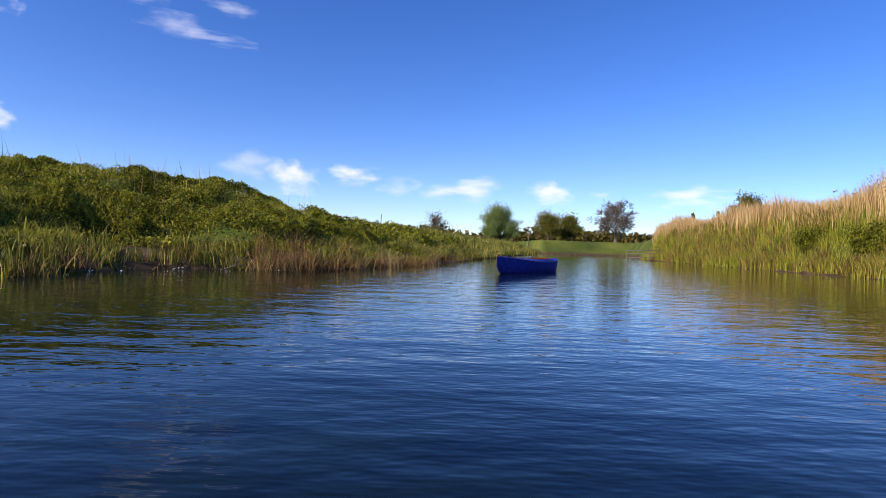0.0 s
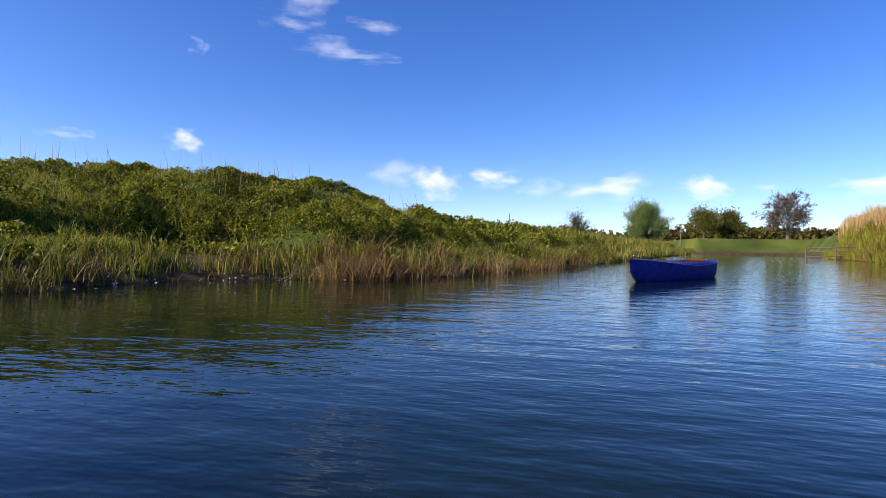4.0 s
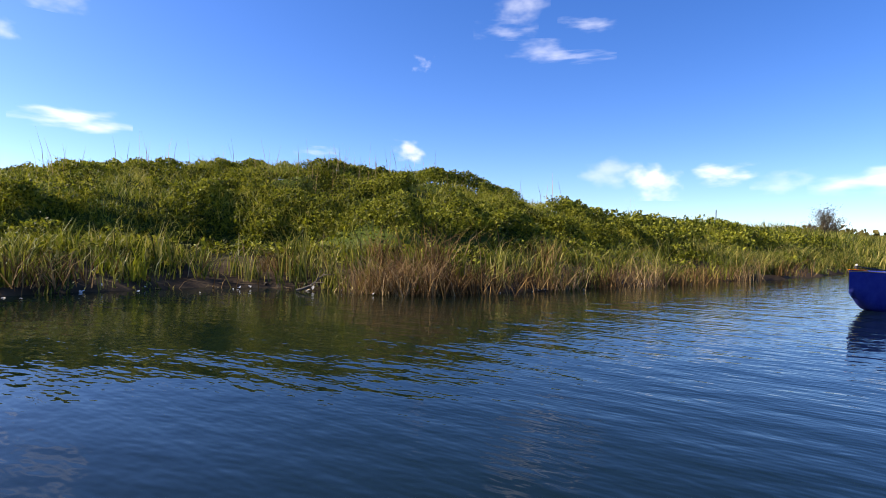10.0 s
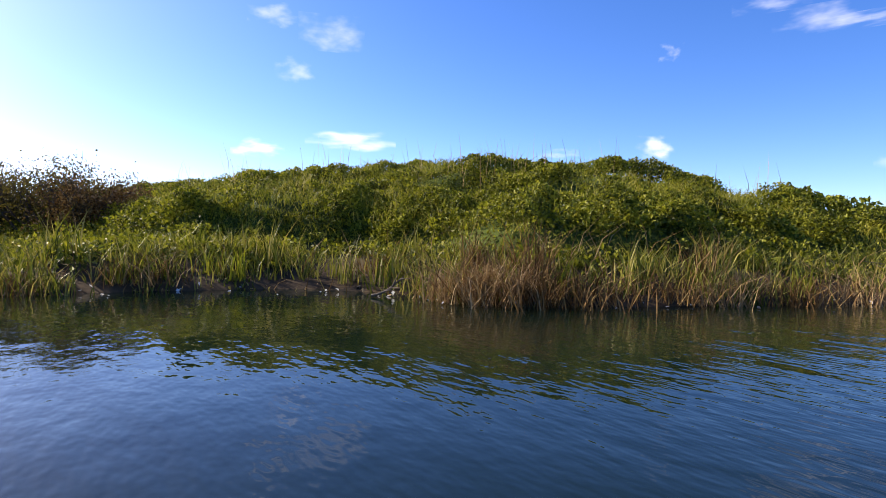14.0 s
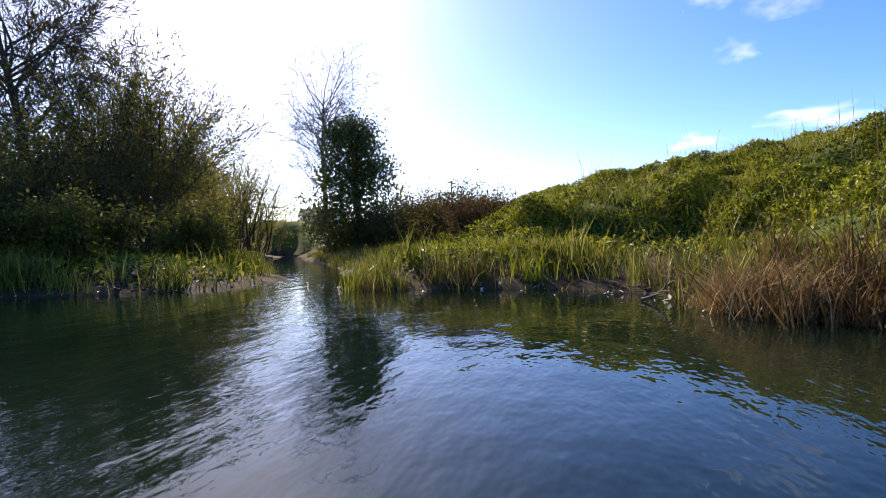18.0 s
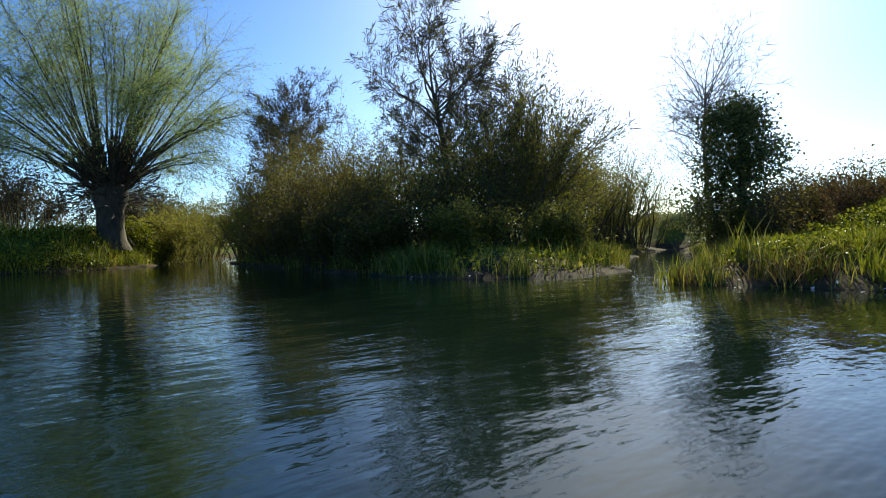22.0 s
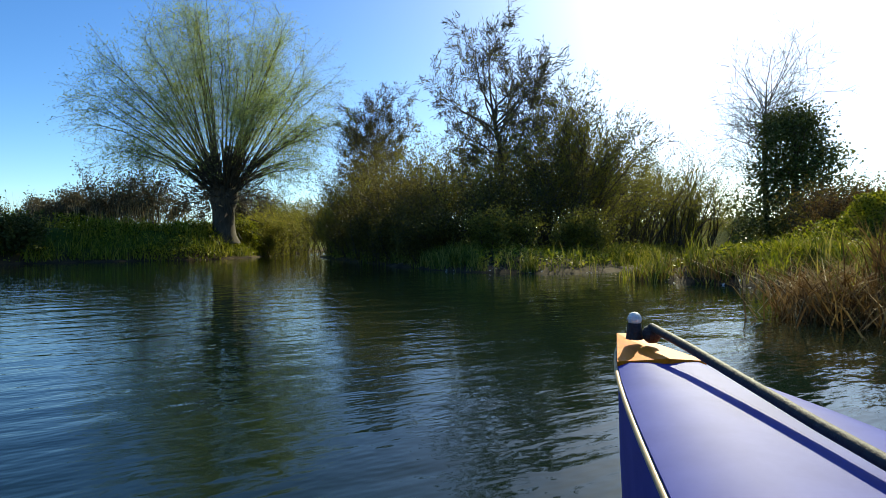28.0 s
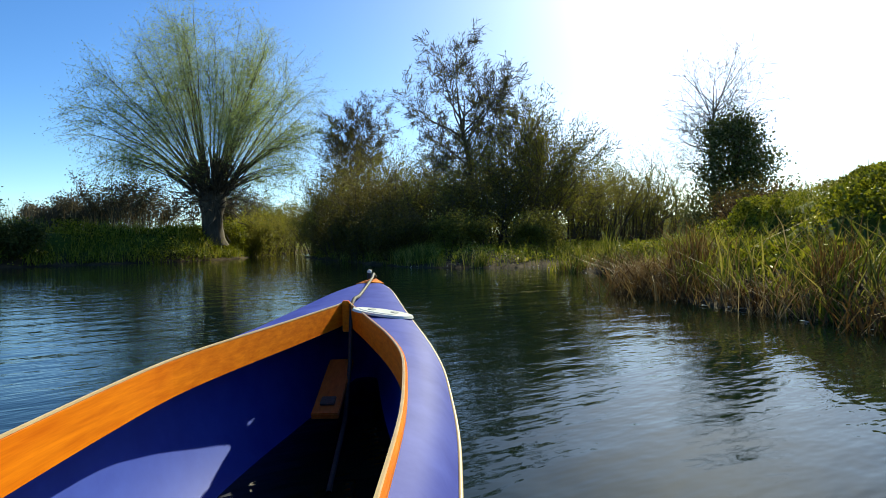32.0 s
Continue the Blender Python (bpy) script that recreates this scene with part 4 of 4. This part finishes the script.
def canoe(m):
    root = tagged(new("canoe"), "blue wooden canoe with varnished cockpit boards, afloat on the river", "canoe")
    root.matrix_world = m
    ys = np.concatenate([np.linspace(-2.3, -1.6, 8), np.linspace(-1.5, 1.43, 42), np.linspace(1.5, 2.47, 14)])
    wd = np.interp(ys, [-2.3, -2.0, -1.4, -0.6, 0.2, 0.67, 0.91, 1.4, 2.0, 2.3, 2.47], [0.004, 0.14, 0.265, 0.345, 0.38, 0.363, 0.325, 0.233, 0.134, 0.068, 0.004])
    zs = np.interp(ys, [-2.3, -1.4, 0, 0.67, 0.91, 1.4, 2.0, 2.47], [0.40, 0.33, 0.31, 0.335, 0.36, 0.396, 0.438, 0.452])
    zk = np.interp(ys, [-2.3, -2.0, -1, 1, 2.0, 2.3, 2.47], [0.12, -0.02, -0.1, -0.1, -0.03, 0.06, 0.30])
    cw = np.interp(ys, [-1.5, -1.1, -0.5, 0.1, 0.5, 0.8, 1.2, 1.43], [0.0, 0.2, 0.27, 0.29, 0.272, 0.208, 0.088, 0.0])
    zi = np.interp(ys, [-2.3, -1.5, 0, 0.5, 0.8, 1.1, 1.43, 2.0, 2.47], [0.41, 0.41, 0.38, 0.393, 0.397, 0.405, 0.424, 0.450, 0.460])
    n = len(ys)
    for a in (wd, zs, zk, cw, zi):
        for _ in range(3):
            a[2:-2] = (a[1:-3] + a[2:-2] * 2 + a[3:-1]) / 4
    cw[(ys > 1.44) | (ys < -1.51)] = 0

    def skin(rows):
        k = len(rows)
        v = np.stack([np.stack([np.broadcast_to(x, n), ys, np.broadcast_to(z, n)], 1) for x, z in rows], 1)
        i = (np.arange(n - 1)[:, None] * k + np.arange(k - 1)[None]).ravel()
        return v.reshape(-1, 3), [np.stack([i, i + 1, i + k + 1, i + k], 1)]

    half = lambda o, z0: [(0 * wd, zk + z0), (wd * 0.5 - o, zk * 0.93 + z0 + 0.005), (wd * 0.8 - o, zk * 0.4 + zs * 0.2), (wd * 0.94 - o, zk * 0.05 + zs * 0.6), (wd - o, zs)]
    full = lambda o, z0: [(-np.maximum(x, 0), z) for x, z in half(o, z0)[:0:-1]] + [(np.maximum(x, 0), z) for x, z in half(o, z0)]
    tagged(mesh_of("hull", *skin(full(0, 0)), PAINT, root, True), "glossy blue outer hull")
    tagged(mesh_of("lining", *skin(full(0.014, 0.014)), INSIDE, root, True), "blue painted inside of the hull")
    for sgn in (-1, 1):
        rows = [(sgn * wd, zs), (sgn * (wd * 0.75 + cw * 0.25), zs * 0.55 + zi * 0.45 + 0.004), (sgn * (wd * 0.35 + cw * 0.65), zs * 0.2 + zi * 0.8 + 0.003), (sgn * cw, zi)]
        mesh_of("deck", *skin(rows), PAINT, root, True)
        tagged(pipe_mesh("rubbing_strake", np.stack([sgn * (wd + 0.003), ys, zs - 0.006], 1), 0.004, EDGE, root, 6), "thin pale edge strip")
        k = (ys >= -1.5) & (ys <= 1.44)
        y, c, z = ys[k], cw[k], zi[k]
        rows = [(c - 0.004, z - 0.075), (c + 0.006, z - 0.075), (c + 0.006, z + 0.006), (c + 0.004, z + 0.012), (c - 0.002, z + 0.012), (c - 0.004, z + 0.008), (c - 0.004, z - 0.075)]
        v = np.stack([np.stack([sgn * np.maximum(a, 0.001), y, b], 1) for a, b in rows], 1).reshape(-1, 3)
        i = (np.arange(len(y) - 1)[:, None] * 7 + np.arange(6)[None]).ravel()
        tagged(mesh_of("coaming_board", v, [np.stack([i, i + 1, i + 8, i + 7], 1)], VARNISH, root), "orange varnished pine board")
        cap = np.stack([np.stack([sgn * np.maximum(c + a, 0.001), y, z + b], 1) for a, b in ((-0.0048, 0.0105), (-0.0042, 0.0142), (0.0000, 0.0148), (0.0015, 0.0115))], 1).reshape(-1, 3)
        i = (np.arange(len(y) - 1)[:, None] * 4 + np.arange(3)[None]).ravel()
        tagged(mesh_of("board_edge", cap, [np.stack([i, i + 1, i + 5, i + 4], 1)], EDGE, root), "pale ply edge along the board's top, lit look in its colour")

    def box(size, at, rx=0, rz=0, bevel=0.003):
        bm = bmesh.new()
        bmesh.ops.create_cube(bm, size=1, matrix=pose(*at, rx, 0, rz) @ Matrix.Diagonal((*size, 1)))
        bmesh.ops.bevel(bm, geom=bm.edges, offset=bevel, segments=2, affect="EDGES")
        return bm

    part("stem_post", box((0.028, 0.022, 0.12), (0.0, 1.40, 0.385)), VARNISH, root, "short varnished post where the boards meet")
    bm = bmesh.new()
    top = [bm.verts.new(c) for c in ((-0.075, 2.26, 0.446), (0, 2.23, 0.456), (0.075, 2.26, 0.446), (0.010, 2.475, 0.460), (-0.010, 2.475, 0.460))]
    f = bm.faces.new(top)
    ext = bmesh.ops.extrude_face_region(bm, geom=[f])
    bmesh.ops.translate(bm, vec=(0, 0, 0.008), verts=[g for g in ext["geom"] if isinstance(g, bmesh.types.BMVert)])
    part("breasthook", bm, VARNISH, root, "small varnished wooden cap at the bow")
    bm = bmesh.new()
    bmesh.ops.create_cone(bm, cap_ends=True, segments=14, radius1=0.016, radius2=0.012, depth=0.03, matrix=Matrix.Translation((-0.012, 2.36, 0.49)))
    bmesh.ops.create_uvsphere(bm, u_segments=12, v_segments=8, radius=0.017, matrix=Matrix.Translation((0.012, 2.34, 0.487)))
    fitting = part("bow_fitting", bm, ROPE, root, "black bow fitting with a knot")
    bm = bmesh.new()
    bmesh.ops.create_uvsphere(bm, u_segments=12, v_segments=8, radius=0.013, matrix=Matrix.Translation((-0.012, 2.36, 0.512)))
    part("cap_nut", bm, CREAM, fitting, "white cap nut")
    bm = bmesh.new()
    tilt = pose(0.155, 1.27, 0.410, -2, 9, 0)
    bmesh.ops.create_cone(bm, cap_ends=True, segments=40, radius1=0.115, radius2=0.110, depth=0.008, matrix=tilt)
    bmesh.ops.create_cone(bm, cap_ends=True, segments=40, radius1=0.090, radius2=0.086, depth=0.003, matrix=tilt @ Matrix.Translation((0, 0, 0.005)))
    hatch = part("hatch_cover", bm, PLASTIC, root, "round white plastic hatch cover")
    # Grips are raised discs; their grey paints the shade of the cover's recesses.
    for sgn in (-1, 1):
        bm = bmesh.new()
        bmesh.ops.create_cone(bm, cap_ends=True, segments=20, radius1=0.03, radius2=0.026, depth=0.006, matrix=tilt @ pose(0.042 * sgn, 0.0, 0.006) @ Matrix.Diagonal((0.55, 1.3, 1, 1)))
        part("finger_grip", bm, SHADED_PLASTIC, hatch)
    line = [(0.012, 2.34, 0.50), (0.02, 2.2, 0.487), (0.022, 1.9, 0.462), (0.026, 1.6, 0.444), (0.024, 1.47, 0.446), (0.022, 1.40, 0.43), (0.026, 1.33, 0.34), (0.04, 1.2, 0.24), (0.05, 1.0, 0.1), (0.05, 0.7, 0.0)]
    line = [np.array(q) for q in line]
    tagged(pipe_mesh("painter_rope", line, 0.0075, ROPE, root), "black twisted mooring rope")
    part("foot_brace", box((0.085, 0.36, 0.02), (0.0, 1.10, 0.185), 16), SHADED_VARNISH, root, "varnished wooden brace in the bow")
    # No hole is cut: a thin black slab stands for the slot's shade.
    part("slot_shade", box((0.048, 0.05, 0.006), (0.0, 0.99, 0.167), 16), ROPE, root, "black slab on the brace for its shaded slot")
    return root


canoe(pose(2.585, 16.44, 0.0, 0, 0, 150.4))

def ground_z(x, y):
    return float(height(np.array([x]), np.array([y]))[0])


# ---- reed tufts one by one ----
def tuft(blades, spread, tall, wide, lean, mat, seed, name, label, category, group):
    global RNG
    keep, RNG = RNG, np.random.default_rng(seed)
    p = np.zeros((blades, 3))
    p[:, :2] = RNG.normal(size=(blades, 2)) * spread
    ob = blade_mesh(name, p, RNG.uniform(0.35, 1.0, blades) * tall, wide, lean, mat)
    RNG = keep
    return tagged(ob, label, category, group)


PLACES = [(-6.05, 7.7), (-5.9, 8.3), (-6.25, 8.9), (-6.5, 9.5), (-6.2, 10.3), (-6.6, 10.9), (-5.9, 11.6), (-5.2, 12.3), (-4.4, 12.6), (-3.1, 13.2), (-2.8, 14.0), (-2.5, 14.6), (-2.3, 15.4), (-2.1, 16.2),
          (-1.7, 17.0), (-1.6, 17.9), (-1.2, 18.8), (-0.9, 19.6), (-0.6, 20.6), (-0.3, 21.6), (-3.6, 13.3), (-3.2, 14.6), (-7.2, 9.9), (-7.0, 8.3), (-7.6, 7.5), (-8.6, 7.4), (-10.0, 6.9), (-5.6, 3.1), (-5.5, 2.1), (-6.1, 4.6), (-7.3, 4.9), (-5.7, 1.4), (-5.6, 2.5), (-5.9, 1.8), (-5.3, 3.6), (-5.8, 0.9),
          (-3.3, 12.5), (-3.8, 12.2), (-4.4, 12.1), (-2.9, 13.5), (-3.6, 12.9), (-5.0, 12.0), (-5.5, 11.6), (-6.1, 11.2), (-6.4, 10.0), (-6.3, 9.0), (-6.2, 8.1), (-2.9, 14.6), (-2.0, 15.8), (-6.8, 9.2), (-6.9, 10.4), (-5.7, 12.6), (-4.7, 12.9)]
KINDS = [tuft(46, 0.13, 0.62, 0.026, 0.5, GRASS, 201, "flag_iris_tuft", "tuft of upright green flag leaves at the waterline", "reed tuft", "waterside tufts"),
         tuft(60, 0.16, 0.5, 0.02, 0.75, SEDGE, 202, "sedge_tuft", "arching tuft of yellow-green sedge at the waterline", "sedge tuft", "waterside tufts"),
         tuft(38, 0.11, 0.72, 0.022, 0.4, SEDGE, 203, "reed_tuft", "tall tuft of half-dry reeds at the waterline", "reed tuft", "waterside tufts")]
for k, (x, y) in enumerate(PLACES):
    m = pose(x, y, max(ground_z(x, y), 0) - 0.02, 0, 0, 67 * k) @ Matrix.Scale(0.8 + 0.07 * (k % 6), 4)
    if k < 3:
        KINDS[k].matrix_world = m
    else:
        ob = copy_thing(KINDS[(k * 2 + k // 3) % 3], m)
PALE_CLUMP = tuft(120, 0.2, 0.55, 0.012, 1.6, TAN, 204, "dead_reed_clump", "sprawling clump of tan dead reed stems over the water", "dead reeds", "dead reed clumps")
RUST_CLUMP = tuft(170, 0.26, 0.48, 0.014, 1.5, RUST, 205, "dead_reed_clump", "rusty brown clump of dead reeds at the waterline", "dead reeds", "dead reed clumps")
TALL_CLUMP = tuft(80, 0.13, 0.95, 0.014, 0.5, RUST, 206, "dead_reed_clump", "upright rusty clump of last year's reeds", "dead reeds", "dead reed clumps")
SPOTS = [(PALE_CLUMP, -3.45, 12.25), (RUST_CLUMP, -2.75, 13.3), (TALL_CLUMP, -3.3, 13.0), (PALE_CLUMP, -3.65, 12.2), (PALE_CLUMP, -3.2, 12.5), (RUST_CLUMP, -3.4, 12.35), (PALE_CLUMP, -3.8, 12.1), (RUST_CLUMP, -3.1, 12.6), (PALE_CLUMP, -3.3, 12.3), (RUST_CLUMP, -3.5, 12.5), (RUST_CLUMP, -2.4, 14.2), (PALE_CLUMP, -2.2, 14.7), (RUST_CLUMP, -1.9, 15.6), (RUST_CLUMP, -3.0, 12.8), (PALE_CLUMP, -1.55, 16.5),
         (RUST_CLUMP, -1.25, 17.5), (TALL_CLUMP, -2.6, 14.9), (RUST_CLUMP, -0.95, 18.6), (PALE_CLUMP, -0.5, 20.2), (RUST_CLUMP, -6.3, 9.2), (RUST_CLUMP, -6.1, 8.0), (TALL_CLUMP, -4.0, 12.6), (RUST_CLUMP, -5.6, 12.2), (RUST_CLUMP, 0.0, 22.0)]
for k, (kind_of, x, y) in enumerate(SPOTS):
    m = pose(x, y, max(ground_z(x, y), 0.02) - 0.02, 0, 0, 41 * k)
    if k < 3:
        kind_of.matrix_world = m
    else:
        copy_thing(kind_of, m @ Matrix.Scale(0.75 + 0.08 * (k % 5), 4))

# ---- small things ----
WOOD = bark("weathered_wood", (0.07, 0.055, 0.04), (0.18, 0.145, 0.105), 9)
WHITE = painted("white_render", (0.66, 0.66, 0.62), (0.76, 0.75, 0.72), 2, 0.7)
ROOF = painted("grey_roof", (0.07, 0.07, 0.08), (0.13, 0.13, 0.14), 3, 0.7)
METAL = painted("galvanised_steel", (0.25, 0.26, 0.27), (0.36, 0.37, 0.38), 8, 0.45, metal=0.7)
FEATHER = leafy("white_feather", [(0.7, 0.7, 0.68), (0.8, 0.8, 0.78)], 3, 0.3)


def driftwood(x, y, yaw, length, lift, label, seed):
    rnd = np.random.default_rng(seed)
    root = tagged(new("dead_branch"), label, "branch")
    root.matrix_world = pose(x, y, max(ground_z(x, y), 0.0) + 0.02, 0, 0, yaw)
    segs, tips = [], []
    limb(segs, tips, (0, 0, 0), (1, 0, lift), length, 0.022, 1, rnd, 0.4, 0.12, 0.01, 1, 7)
    tube_mesh("stem", segs, WOOD, root, 6)


driftwood(-4.4, 11.45, 35, 0.4, 0.2, "short dead branch on the mud at the water's edge", 1)
driftwood(-5.2, 11.6, 160, 0.4, 0.08, "dead twig lying on the mud", 3)
driftwood(-3.7, 12.1, 80, 0.5, 0.4, "bleached dead stick among the reeds", 4)
driftwood(-1.2, 18.3, 200, 0.9, 0.15, "grey driftwood caught at the waterline", 2)
for k in range(5):
    driftwood(-5.5 - 0.15 * k, 4.2 - 0.5 * k, 30 + 50 * k, 0.3 + 0.05 * k, 0.2, "dead twigs at the island's tip", 5 + k)
for k, (x, y) in enumerate(((-4.0, 11.95), (-3.5, 11.85), (-2.35, 13.9), (-5.2, 10.6), (-5.6, 8.9), (-6.1, 7.7), (-5.5, 4.0), (-7.3, 5.5), (-2.0, 15.0), (-6.0, 9.6), (-4.6, 11.65), (-5.4, 11.2), (-5.85, 10.2), (-6.05, 8.6), (-3.9, 12.0), (-2.6, 13.4), (-1.6, 16.6), (-1.1, 18.0), (-5.3, 11.4), (-6.5, 7.35))):
    ob = leaf_mesh("feather", np.array([[x + 0.1, y - 0.05, 0.012 + max(0.0, ground_z(x + 0.1, y - 0.05))]]), 0.07, 0.28, FEATHER, up=0.97, along=np.array([[math.cos(k), math.sin(k), 0.0]]))
    tagged(ob, "small white feather washed up at the water's edge", "feather", "washed-up feathers")


# pale leaf scraps along the muddy waterline
line_pts = [np.array(q, float) for q in RIVER if q[0] > -9 and q[1] > 2 and q[1] < 18.5 and q[0] < 0]
scraps = np.random.default_rng(77)
for a, b in zip(line_pts, line_pts[1:]):
    if np.linalg.norm(b - a) > 3.2:
        continue
    for k in range(int(3 + 2.2 * np.linalg.norm(b - a))):
        q = a + (b - a) * scraps.uniform() + scraps.normal(size=2) * 0.10
        turn_to = scraps.uniform(0, 6.28)
        ob = leaf_mesh("leaf_scrap", np.array([[0.0, 0.0, 0.0]]), 0.055 * scraps.uniform(0.6, 1.4), 0.3, FEATHER if k % 2 else STRAW, up=0.9, along=np.array([[math.cos(turn_to), math.sin(turn_to), 0.1]]))
        ob.location = (q[0], q[1], 0.015 + max(0.0, ground_z(q[0], q[1])))
        tagged(ob, "small pale leaf scrap stranded on the muddy waterline", "leaf", "stranded leaf scraps")


def post(name, x, y, h, r, label, arm=0.0):
    root = tagged(new(name), label, "pole")
    root.location = (x, y, ground_z(x, y) - 0.05)
    tube_mesh("pole", [(np.zeros(3), np.array((0, 0, h)), r, r * 0.7)], WOOD, root, 8)
    if arm:
        tube_mesh("crossarm", [(np.array((-arm, 0.2 * arm, h - 0.25)), np.array((arm, -0.2 * arm, h - 0.25)), r * 0.6, r * 0.6)], WOOD, root, 6)
    return root


post("stake", -4.5, 40.6, 1.7, 0.035, "thin wooden stake on the bank")
post("utility_pole", 19.5, 130, 5.0, 0.14, "distant wooden utility pole", 0.8)
post("utility_pole", -57.3, -0.7, 5.2, 0.09, "distant wooden utility pole with a crossarm", 0.9)
mast = post("floodlight_mast", 1.8, -73, 7.5, 0.12, "distant mast with two floodlights")
for sgn in (-1, 1):
    bm = bmesh.new()
    bmesh.ops.create_cube(bm, size=1, matrix=pose(0.7 * sgn, 0, 7.6, 20, 0, 0) @ Matrix.Diagonal((0.8, 0.3, 0.5, 1)))
    part("floodlight", bm, METAL, mast, "grey floodlight")


def rail_fence(x, y, yaw):
    root = tagged(new("rail_fence"), "weathered wooden rail fence running into the water", "fence")
    root.matrix_world = pose(x, y, 0.25, 0, 0, yaw)
    for i in range(4):
        tube_mesh("post", [(np.array((i * 2.2, 0, -0.8)), np.array((i * 2.2, 0, 1.25 - 0.12 * i)), 0.07, 0.06)], WOOD, root, 7)
    for z in (0.35, 0.75, 1.1):
        tube_mesh("rail", [(np.array((0, 0.07, z)), np.array((6.6, 0.07, z - 0.38)), 0.05, 0.05)], WOOD, root, 6)


rail_fence(25.6, 57.5, 168)


def far_house(x, y, yaw):
    root = tagged(new("house"), "distant low white house with a grey roof", "house")
    root.matrix_world = pose(x, y, ground_z(x, y) - 0.1, 0, 0, yaw)
    bm = bmesh.new()
    bmesh.ops.create_cube(bm, size=1, matrix=Matrix.Translation((0, 0, 1.1)) @ Matrix.Diagonal((5.0, 3.0, 2.2, 1)))
    part("wall", bm, WHITE, root)
    bm = bmesh.new()
    v = [bm.verts.new(c) for c in ((-2.8, -1.8, 2.1), (2.8, -1.8, 2.1), (2.8, 1.8, 2.1), (-2.8, 1.8, 2.1), (-2.6, 0, 3.1), (2.6, 0, 3.1))]
    for f in ((0, 1, 5, 4), (2, 3, 4, 5), (1, 2, 5), (3, 0, 4), (3, 2, 1, 0)):
        bm.faces.new([v[i] for i in f])
    part("roof", bm, ROOF, root, "grey pitched roof")
    for i in (-1.5, 0, 1.5):
        bm = bmesh.new()
        bmesh.ops.create_cube(bm, size=1, matrix=Matrix.Translation((i, -1.5, 1.2)) @ Matrix.Diagonal((0.8, 0.08, 0.8, 1)))
        part("window", bm, ROOF, root, "dark window")


far_house(-60.0, -16.5, -70)
